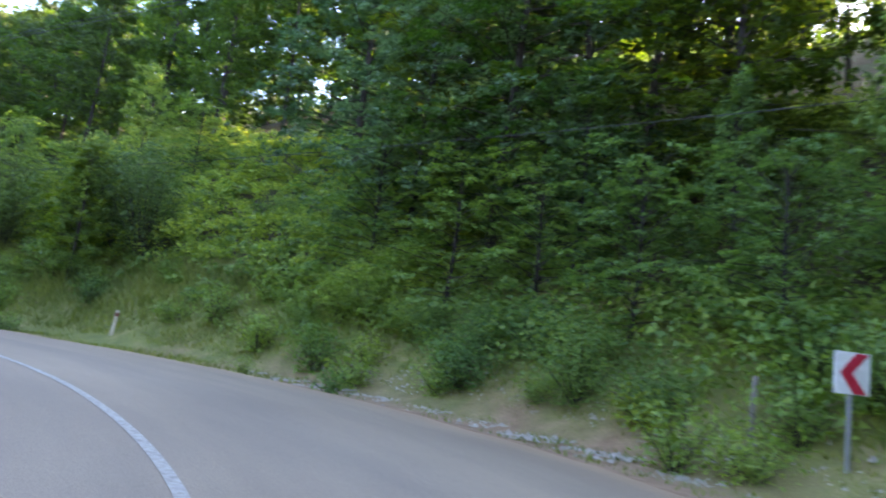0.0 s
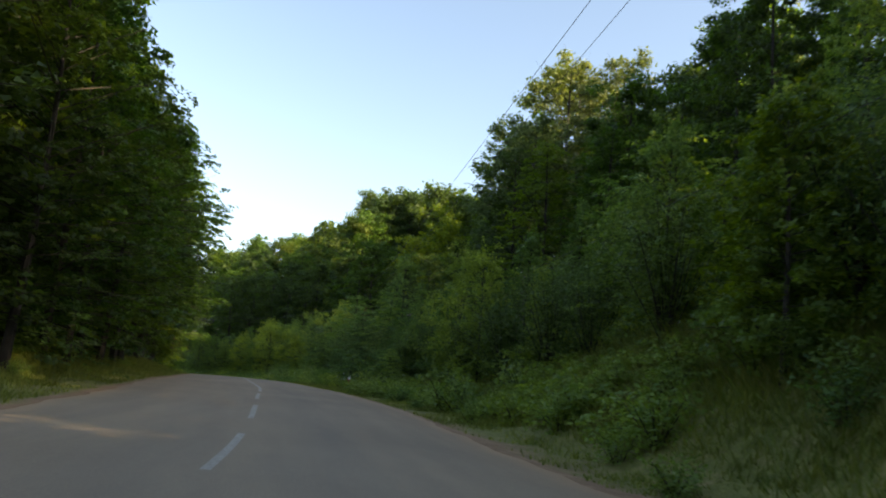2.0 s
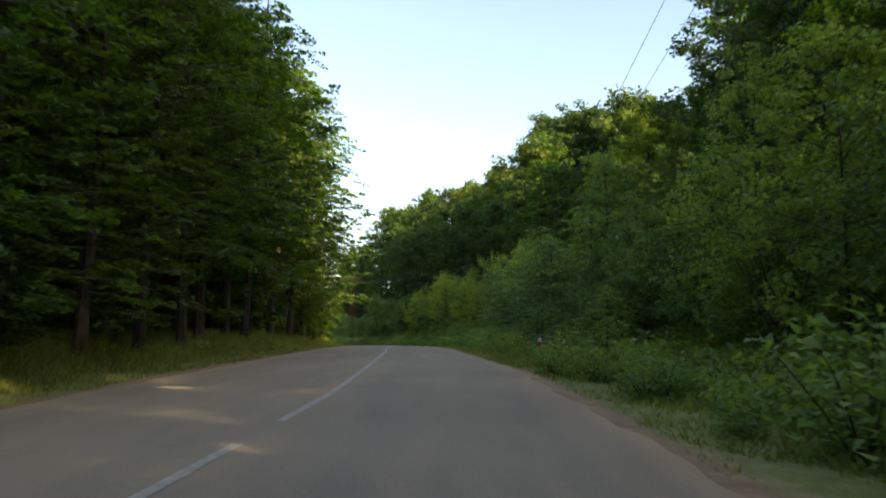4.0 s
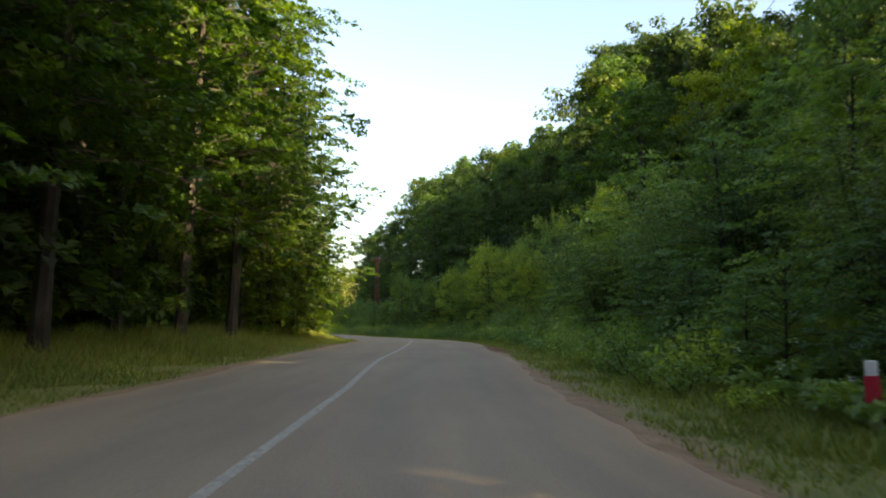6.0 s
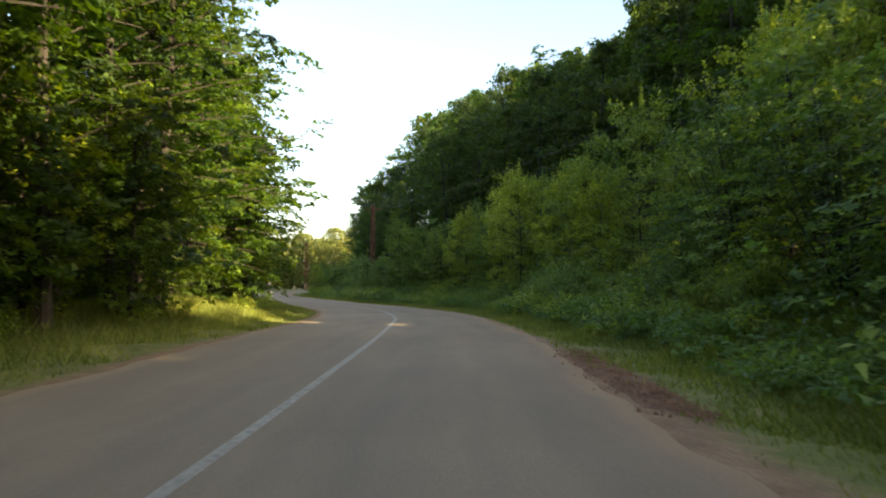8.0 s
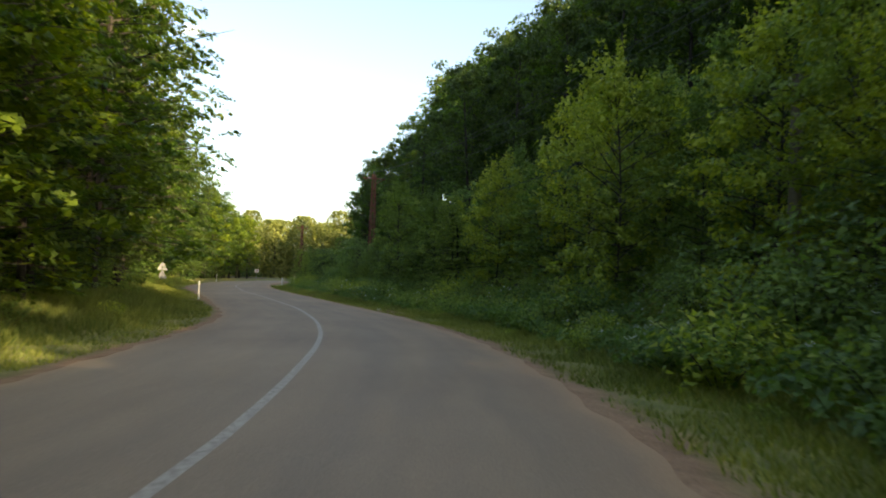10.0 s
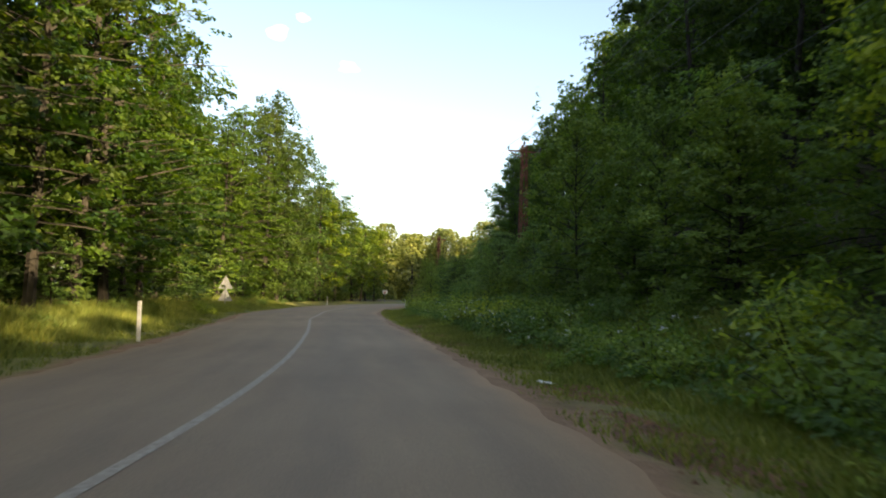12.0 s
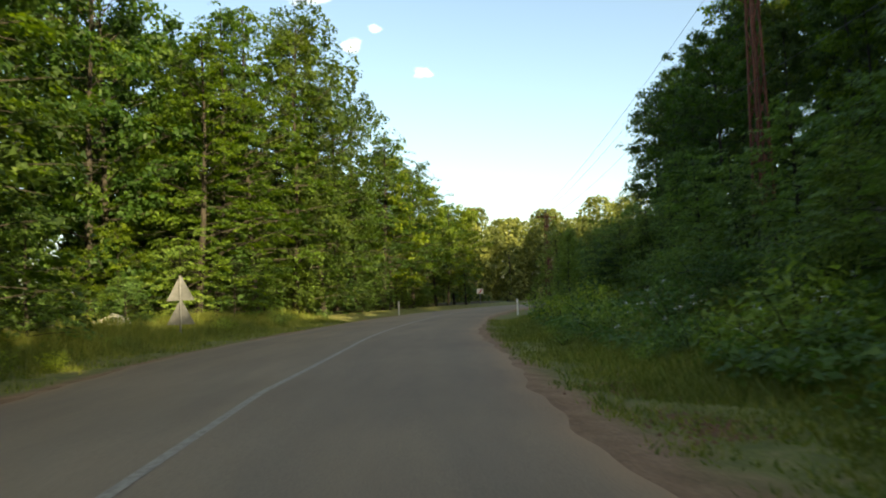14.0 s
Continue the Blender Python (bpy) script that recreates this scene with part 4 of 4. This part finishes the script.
def umbels(count, seed):
    """White flower heads on thin stalks, in drifts along the verge."""
    r = np.random.default_rng(seed)
    verts, faces = [], []
    centres = [(84, 6.6), (88.6, 6.4), (91, 7.2), (126, 7.6), (129, 8.0), (132, 7.8), (134, 7.2), (135, 6.5), (137, 6.8), (136, 6.0), (140, 7.4), (150, 7.3), (158, 6.4), (164.5, 6.0), (166, 5.8), (168, 5.9), (170, 6.1), (173, 6.3), (180, 6.6), (187, 6.9)]
    for i in range(count):
        s, o = centres[i % len(centres)]
        x, y, z = spot(s + r.normal(0, 1.6), o + r.normal(0, 0.5))
        h = r.uniform(0.35, 0.85)
        for _ in range(7):
            a, d, q = r.uniform(0, 6.28), 0.08 * math.sqrt(r.uniform(0, 1)), r.uniform(0.010, 0.017)
            c = np.array([x + d * math.cos(a), y + d * math.sin(a), z + h + r.uniform(-0.03, 0.03)])
            b = len(verts)
            verts += [c + [q, 0, -q * 0.6], c + [0, q, -q * 0.3], c + [-q, 0, q * 0.6], c + [0, -q, q * 0.3]]
            faces.append((b, b + 1, b + 2, b + 3))
    return tagged(new("white_flowers", mesh_of("white_flowers", verts, faces, PETAL)), "white flower umbels scattered over the weedy verge", "flowers", kind="stuff")


umbels(260, 81)


def far_wood(label, places, seed, leaf, heights, leaves=900, size=0.85):
    """A far stand of trees: trunks and crowns as one mass."""
    r = np.random.default_rng(seed)
    cs, ns = [], []
    bm = bmesh.new()
    for x, y in places:
        z = float(ground_height(x, y)[0])
        h, rad = r.uniform(*heights), r.uniform(2.6, 4.2)
        tube(bm, [(x, y, z - 0.3), (x, y, z + h * 0.5), (x, y, z + h * 0.92)], [0.22, 0.15, 0.04], 5, False)
        u = r.uniform(0.08, 1, leaves)
        prof = rad * np.sqrt(np.clip(1 - (1.5 * u - 0.62)**2, 0.04, 1)) * r.uniform(0.45, 1.05, leaves)**0.5
        a = r.uniform(0, 6.28, leaves)
        out = np.stack([np.cos(a), np.sin(a), 0.3 * u], 1)
        lump = 1 + 0.22 * np.sin(3 * a + 9 * u + x) * np.sin(11 * u + y)
        cs.append(np.stack([x + np.cos(a) * prof * lump, y + np.sin(a) * prof * lump, z + u * h], 1))
        ns.append(out * 0.6 + np.array([0, 0, 0.6]) + r.normal(0, 0.4, (leaves, 3)))
    c, nn = np.concatenate(cs), np.concatenate(ns)
    length = size * r.uniform(0.6, 1.3, len(c))
    verts, quads = leaf_blades(c, nn, length, length * 0.7, r)
    ob = thing("far_wood", label, "wood", kind="stuff")
    part("trunks", bm, BARK, ob)
    part("foliage", array_mesh("foliage", verts, quads, leaf), leaf, ob)
    return ob


r = np.random.default_rng(91)
far_places = [(-232 - 7 * i + r.uniform(-2, 2), 24 + 6.0 * j + r.uniform(-2, 2)) for i in range(4) for j in range(20)]
# sunlight on this wood is put into its paler leaf colour
far_wood("distant wood closing the view beyond the bend, sunlight put into its pale leaves", far_places, 92, LEAF_PALE, (12.4, 14.8), 2300, 0.62)
# crest wood added against sun leaks, left open from 32 to 100 for light
hill_places = [spot(s + r.uniform(-2, 2), o + r.uniform(-2, 2))[:2] for o in (48, 55) for s in range(20, 260, 6) if not 32 < s < 100]
far_wood("dense wood added on the hill crest to block the sun", hill_places, 94, LEAF_OAK, (13, 17), 700, 1.1)
side_places = [spot(s + r.uniform(-2, 2), o + r.uniform(-2, 2))[:2] for o in (-27, -34) for s in range(60, 260, 8)]
far_wood("deep wood behind the trees on the verge", side_places, 93, LEAF_OAK, (14, 18), 1100, 0.75)


# ---------------------------------------------------------------- posts, signs, poles, cables
def marker_post(name, label, s, o, height, lean, colour, band, width=0.11, red=None):
    x, y, z = spot(s, o)
    ob = thing(name, label, "marker post", pose(x, y, z, lean[0], lean[1], lean[2]), "marker posts along the road")
    bm = bmesh.new()
    box(bm, pose(0, 0, height / 2 - 0.15), width, width * 0.75, height + 0.3, 0.012)
    part("post", bm, colour, ob)
    if band:
        bm = bmesh.new()
        box(bm, pose(0, 0, height * band[0]), width + 0.012, width * 0.75 + 0.012, height * band[1], 0.003)
        part("reflector", bm, red or RED, ob, "red reflector band")
    return ob


DULL_RED = rough_material("faded_reflector", [(0.3, (0.13, 0.045, 0.030)), (0.7, (0.22, 0.075, 0.050))], 6.0, 60.0, 0.5, 0.1, 0.001)
CREAM = rough_material("cream_paint", [(0.3, (0.40, 0.33, 0.21)), (0.7, (0.56, 0.49, 0.36))], 5.0, 40.0, 0.7, 0.2, 0.003)
marker_post("marker_post", "leaning cream-painted post with a faded brown-red reflector in the grass", 51.6, 6.0, 0.72, (2, 5, 35), CREAM, (0.84, 0.13), 0.095, DULL_RED)
marker_post("marker_post", "white post with a red band, half hidden among weeds", 88.25, 5.9, 0.72, (0, -2, 20), WHITE, (0.62, 0.36), 0.105)
marker_post("marker_post", "plain white plastic marker post on the grass verge", 164.9, -3.8, 0.98, (0, 1, 0), WHITE, None)
marker_post("marker_post", "small white marker post far along the grass verge", 221.0, -4.3, 0.9, (0, 1, 0), WHITE, None)
marker_post("marker_post", "small white marker post beside the inside of the bend", 214.0, 4.3, 0.9, (0, 1, 0), WHITE, None)


def chevron_sign(x, y):
    z = float(ground_height(x, y)[0])
    ob = thing("chevron_sign", "white bend marker board with a red chevron on a steel post", "road sign", pose(x, y, z, 0, 0, 14))
    top = 1.66 - z
    bm = bmesh.new()
    tube(bm, [(0, 0.03, -0.3), (0, 0.03, top + 0.25)], [0.03, 0.03], 10)
    part("post", bm, STEEL, ob, "grey steel tube post")
    bm = bmesh.new()
    box(bm, pose(0, 0, top), 0.50, 0.02, 0.50, 0.006)
    part("board", bm, WHITE, ob)
    bm = bmesh.new()
    outline = [(0.04, 0.24), (0.22, 0.24), (-0.01, 0.0), (0.20, -0.24), (0.02, -0.24), (-0.18, 0.0)]
    face = [bm.verts.new((px, -0.016, top + pz)) for px, pz in outline]
    back = [bm.verts.new((px, -0.006, top + pz)) for px, pz in outline]
    for a, b, c in ((0, 1, 2), (0, 2, 5), (5, 2, 3), (5, 3, 4)):
        bm.faces.new((face[a], face[b], face[c]))
    for i in range(6):
        bm.faces.new((face[i], back[i], back[(i + 1) % 6], face[(i + 1) % 6]))
    part("chevron", bm, RED, ob, "red chevron pointing along the bend")
    return ob


chevron_sign(4.83, 9.08)


def thin_post(x, y, height):
    z = float(ground_height(x, y)[0])
    ob = thing("fence_post", "thin weathered grey wooden post among the brush", "post", pose(x, y, z, 2, 1, 0))
    bm = bmesh.new()
    tube(bm, [(0, 0, -0.3), (0, 0, height * 0.5), (0.01, 0, height)], [0.05, 0.045, 0.038], 8)
    part("post", bm, POLE_WOOD, ob)


thin_post(4.2, 10.4, 0.85)


def warning_sign(x, y, turn):
    """Seen from behind: two triangular plates over one another on a tube."""
    z = float(ground_height(x, y)[0])
    ob = thing("warning_sign", "grey metal back of two stacked triangular road signs", "road sign", pose(x, y, z, 0, 0, turn))
    bm = bmesh.new()
    tube(bm, [(0, 0, -0.3), (0, 0, 2.02)], [0.035, 0.035], 10)
    part("post", bm, STEEL, ob, "white-grey steel tube post")
    for low in (1.22, 0.45):
        bm = bmesh.new()
        pts = [(-0.45, low), (0.45, low), (0.04, low + 0.76), (-0.04, low + 0.76)]
        front = [bm.verts.new((px, 0.040, pz)) for px, pz in pts]
        rear = [bm.verts.new((px, 0.055, pz)) for px, pz in pts]
        bm.faces.new(front)
        bm.faces.new(list(reversed(rear)))
        for i in range(4):
            bm.faces.new((front[i], front[(i + 1) % 4], rear[(i + 1) % 4], rear[i]))
        part("plate", bm, STEEL, ob, "bare grey back of a triangular plate")


warning_sign(-148.6, 44.05, 90)


def small_sign(s, o):
    x, y, z = spot(s, o)
    ob = thing("small_road_sign", "small white road sign with a red mark, far off", "road sign", pose(x, y, z, 0, 0, 90))
    bm = bmesh.new()
    tube(bm, [(0, 0.02, -0.3), (0, 0.02, 1.5)], [0.03, 0.03], 8)
    part("post", bm, STEEL, ob)
    bm = bmesh.new()
    box(bm, pose(0, 0, 1.35), 0.6, 0.02, 0.5, 0.005)
    part("board", bm, WHITE, ob)
    bm = bmesh.new()
    box(bm, pose(0.05, -0.014, 1.35, 0, 40, 0), 0.10, 0.008, 0.4, 0.002)
    part("mark", bm, RED, ob)


small_sign(243.0, -6.0)


def lattice_tower(x, y, top, base=0.50, narrow=0.26, turn=8.0, arm=1.15):
    """A riveted steel pole of four angle legs, cross braces and an arm with three insulators."""
    z = float(ground_height(x, y)[0])
    h = top - z
    ob = thing("power_tower", "rusty red lattice steel power pole with insulators, rising from the bushes", "power pole", pose(x, y, z, 0, 0, turn), "power line poles")
    def at(level, ix, iy):
        w = (base + (narrow - base) * level / h) / 2
        return (ix * w, iy * w, level)
    corners = [(-1, -1), (1, -1), (1, 1), (-1, 1)]
    for ix, iy in corners:
        bm = bmesh.new()
        tube(bm, [at(-0.3, ix, iy), at(h, ix, iy)], [0.05, 0.04], 4)
        part("leg", bm, RUST, ob)
    levels = np.linspace(0.2, h - 0.1, int(h / 0.75))
    bm = bmesh.new()
    for i, (a, b) in enumerate(zip(levels[:-1], levels[1:])):
        for k in range(4):
            p, q = corners[k], corners[(k + 1) % 4]
            if i % 2:
                p, q = q, p
            tube(bm, [at(a, *p), at(b, *q)], [0.022, 0.022], 4)
    part("bracing", bm, RUST, ob)
    bm = bmesh.new()
    box(bm, pose(0, 0, h - 0.45), 0.09, 2 * arm, 0.10, 0.01)
    tube(bm, [(0, -arm, h - 0.45), (0, -0.1, h - 1.0)], [0.025, 0.025], 4)
    tube(bm, [(0, arm, h - 0.45), (0, 0.1, h - 1.0)], [0.025, 0.025], 4)
    cross = part("cross_arm", bm, RUST, ob)
    for py, up in ((-arm, h - 0.4), (arm, h - 0.4), (0.0, h)):
        bm = bmesh.new()
        tube(bm, [(0, py, up), (0, py, up + 0.06), (0, py, up + 0.10), (0, py, up + 0.2), (0, py, up + 0.26)], [0.02, 0.07, 0.05, 0.075, 0.03], 10)
        part("insulator", bm, WIRE, cross, "dark pin insulator")
    return [Vector((x, y, z)) + Euler((0, 0, radians(turn))).to_matrix() @ Vector((0, py, up + 0.26)) for py, up in ((-arm, h - 0.4), (0.0, h), (arm, h - 0.4))]


def wood_pole(x, y, top):
    z = float(ground_height(x, y)[0])
    ob = thing("utility_pole", "weathered grey wooden utility pole standing in the bushes", "utility pole", pose(x, y, z), "cable poles along the bank")
    bm = bmesh.new()
    tube(bm, [(0, 0, -0.4), (0, 0, (top - z) * 0.5), (0, 0, top - z)], [0.13, 0.115, 0.095], 10)
    part("shaft", bm, POLE_WOOD, ob)
    bm = bmesh.new()
    tube(bm, [(0, -0.11, top - z - 0.25), (0, -0.18, top - z - 0.22), (0, -0.18, top - z - 0.12), (0, -0.18, top - z - 0.06)], [0.012, 0.012, 0.035, 0.02], 8)
    part("insulator", bm, WHITE, ob, "white porcelain insulator")
    return Vector((x, y, top - 0.1))


def cable(a, b, sag, radius=0.008):
    bm = bmesh.new()
    pts = [a.lerp(b, u) - Vector((0, 0, 4 * sag * u * (1 - u))) for u in np.linspace(0, 1, 17)]
    tube(bm, pts, [radius] * 17, 5, False)
    me = bpy.data.meshes.new("overhead_cable")
    bm.to_mesh(me)
    bm.free()
    me.materials.append(WIRE)
    return tagged(new("overhead_cable", me), "thin dark overhead cable sagging between two poles", "cable", "cables along the road")


far_tops = lattice_tower(-199.9, 64.9, 9.9, turn=25.0)
main_tops = lattice_tower(-148.4, 63.2, 12.3, turn=8.0)
near_tops = lattice_tower(-73.3, 55.9, 10.2, turn=8.0)
for a, b in zip(far_tops, main_tops):
    cable(a, b, 0.7)
for a, b in zip(main_tops, near_tops):
    cable(a, b, 1.4)
start_top = wood_pole(23.5, 1.5, 10.5)
cable(near_tops[0], start_top + Vector((-0.6, -0.3, -0.3)), 0.4)
cable(near_tops[1], start_top + Vector((0.6, 0.6, 0.6)), 0.4)
poles = [wood_pole(-26.7, 32.5, 6.75), wood_pole(-47.0, 42.3, 6.9), wood_pole(-86.9, 55.0, 6.5)]
for a, b in zip(poles[:-1], poles[1:]):
    cable(a, b, 0.5)
cable(poles[0], start_top + Vector((0, 0, -3.0)), 0.9)
cable(poles[2], main_tops[0] + Vector((0, 0, -4.0)), 0.9)


def rock(x, y, size, seed, label):
    z = float(ground_height(x, y)[0])
    bm = bmesh.new()
    bmesh.ops.create_icosphere(bm, subdivisions=3, radius=size)
    for v in bm.verts:
        k = noise.noise(v.co * (1.4 / size) + Vector((seed, 0, 0)))
        v.co *= 1 + 0.35 * k + 0.12 * noise.noise(v.co * (4.0 / size))
        v.co.z *= 0.7
    me = bpy.data.meshes.new("boulder")
    bm.to_mesh(me)
    bm.free()
    me.materials.append(PALE)
    ob = new("boulder", me)
    ob.matrix_basis = pose(x, y, z + size * 0.35, 0, 0, 40 * seed)
    return tagged(ob, label, "rock")


PALE = rough_material("sunlit_limestone", [(0.3, (0.52, 0.49, 0.44)), (0.7, (0.72, 0.70, 0.65))], 3.0, 25.0, 0.9, 0.5, 0.02)
rock(-149.5, 41.5, 0.70, 3, "pale limestone boulder in the grass under the trees")


def gravel(count, seed):
    """Loose pale stones on the shoulder of the bend."""
    r = np.random.default_rng(seed)
    s, o = r.uniform(22, 47, count), 1.65 + r.normal(0, 0.42, count)
    x, y, z = spots(s, half_right(s) + o)
    corner = np.array([[1, 0, 0], [-0.5, 0.87, 0], [-0.5, -0.87, 0], [0, 0, 0.9]])
    size = r.uniform(0.012, 0.05, count) * (1 + (r.uniform(0, 1, count) > 0.95))
    a = r.uniform(0, 6.28, count)
    ca, sa = np.cos(a), np.sin(a)
    px = corner[None, :, 0] * ca[:, None] - corner[None, :, 1] * sa[:, None]
    py = corner[None, :, 0] * sa[:, None] + corner[None, :, 1] * ca[:, None]
    verts = np.stack([x[:, None] + px * size[:, None], y[:, None] + py * size[:, None], z[:, None] + (corner[None, :, 2] - 0.1) * size[:, None]], 2).reshape(-1, 3)
    faces = (np.arange(count)[:, None, None] * 4 + np.array([[0, 1, 3], [1, 2, 3], [2, 0, 3]])[None]).reshape(-1, 3)
    return tagged(new("gravel", array_mesh("gravel", verts, faces, STONE)), "loose pale gravel and stones on the dusty shoulder", "gravel", kind="stuff")


gravel(8000, 95)


def soil_spill(label, s0, s1, o0, o1, high, count, seed):
    """Crumbled earth washed against the road's edge: a low uneven heap and its clods."""
    r = np.random.default_rng(seed)
    nu, nv = 40, 12
    u, v = (g.ravel() for g in np.meshgrid(np.linspace(0, 1, nu), np.linspace(0, 1, nv)))
    wander = 0.18 * (value_noise(u * 9, 0 * u, 1.0, seed) - 0.5)
    x, y, z = spots(s0 + (s1 - s0) * u, o0 + (o1 - o0) * v + wander)
    hump = np.clip(np.sin(math.pi * u) * np.sin(math.pi * v), 0, 1)**0.7
    z = z - 0.03 + hump * high * (0.5 + 0.9 * value_noise(u * 14, v * 5, 1.0, seed + 1))
    i = (np.arange(nv - 1)[:, None] * nu + np.arange(nu - 1)).ravel()
    heap = thing("soil_spill", label, "soil", kind="stuff")
    part("heap", array_mesh("heap", np.stack([x, y, z], 1), np.stack([i, i + 1, i + nu + 1, i + nu], 1), RED_EARTH), RED_EARTH, heap)
    s, o = r.uniform(s0, s1, count), (o0 + o1) / 2 + r.normal(0, 0.22, count) * (o1 - o0)
    x, y, z = spots(s, o)
    corner = np.array([[1, 0, 0], [-0.4, 0.8, 0], [-0.6, -0.7, 0], [0.1, 0.1, 0.9]])
    size, a = r.uniform(0.008, 0.04, count), r.uniform(0, 6.28, count)
    ca, sa = np.cos(a), np.sin(a)
    px = corner[None, :, 0] * ca[:, None] - corner[None, :, 1] * sa[:, None]
    py = corner[None, :, 0] * sa[:, None] + corner[None, :, 1] * ca[:, None]
    lift = 0.6 * high * np.exp(-((o - (o0 + o1) / 2) / (0.4 * (o1 - o0)))**2)
    verts = np.stack([x[:, None] + px * size[:, None], y[:, None] + py * size[:, None], (z + lift)[:, None] + (corner[None, :, 2] - 0.15) * size[:, None]], 2).reshape(-1, 3)
    faces = (np.arange(count)[:, None, None] * 4 + np.array([[0, 1, 3], [1, 2, 3], [2, 0, 3]])[None]).reshape(-1, 3)
    part("clods", array_mesh("clods", verts, faces, RED_EARTH), RED_EARTH, heap)


RED_EARTH = rough_material("red_brown_earth", [(0.3, (0.10, 0.050, 0.026)), (0.7, (0.25, 0.130, 0.070))], 3.0, 28.0, 0.95, 0.7, 0.03)
soil_spill("red-brown earth washed onto the edge of the asphalt", 108.0, 114.8, 3.55, 4.5, 0.10, 900, 96)
soil_spill("dry stony earth laid bare on the grassy verge", 151.0, 157.0, 3.7, 5.0, 0.05, 700, 98)
soil_spill("dry brown earth patch at the verge's edge", 176.5, 180.5, 3.6, 5.0, 0.04, 500, 99)
soil_spill("dry brown earth along the broken road edge", 165.0, 172.0, 3.5, 4.7, 0.05, 500, 97)


def paper_scrap(s, o, turn):
    """A crumpled white scrap lying in the grass at the road's edge."""
    x, y, z = spot(s, o)
    bm = bmesh.new()
    bmesh.ops.create_grid(bm, x_segments=6, y_segments=4, size=0.5)
    for v in bm.verts:
        v.co.z = 0.16 * noise.noise(v.co * 3.1) + 0.22 * abs(v.co.x)**1.5
    bmesh.ops.scale(bm, vec=(0.26, 0.15, 0.22), verts=bm.verts)
    bmesh.ops.solidify(bm, geom=list(bm.faces), thickness=0.003)
    ob = tagged(new("paper_scrap", bpy.data.meshes.new("paper_scrap")), "crumpled white scrap of litter on the verge", "litter")
    bm.to_mesh(ob.data)
    bm.free()
    ob.data.materials.append(PETAL)
    ob.matrix_basis = pose(x, y, z + 0.05, 0, 0, turn)
    return ob


paper_scrap(157.2, 4.15, 20)
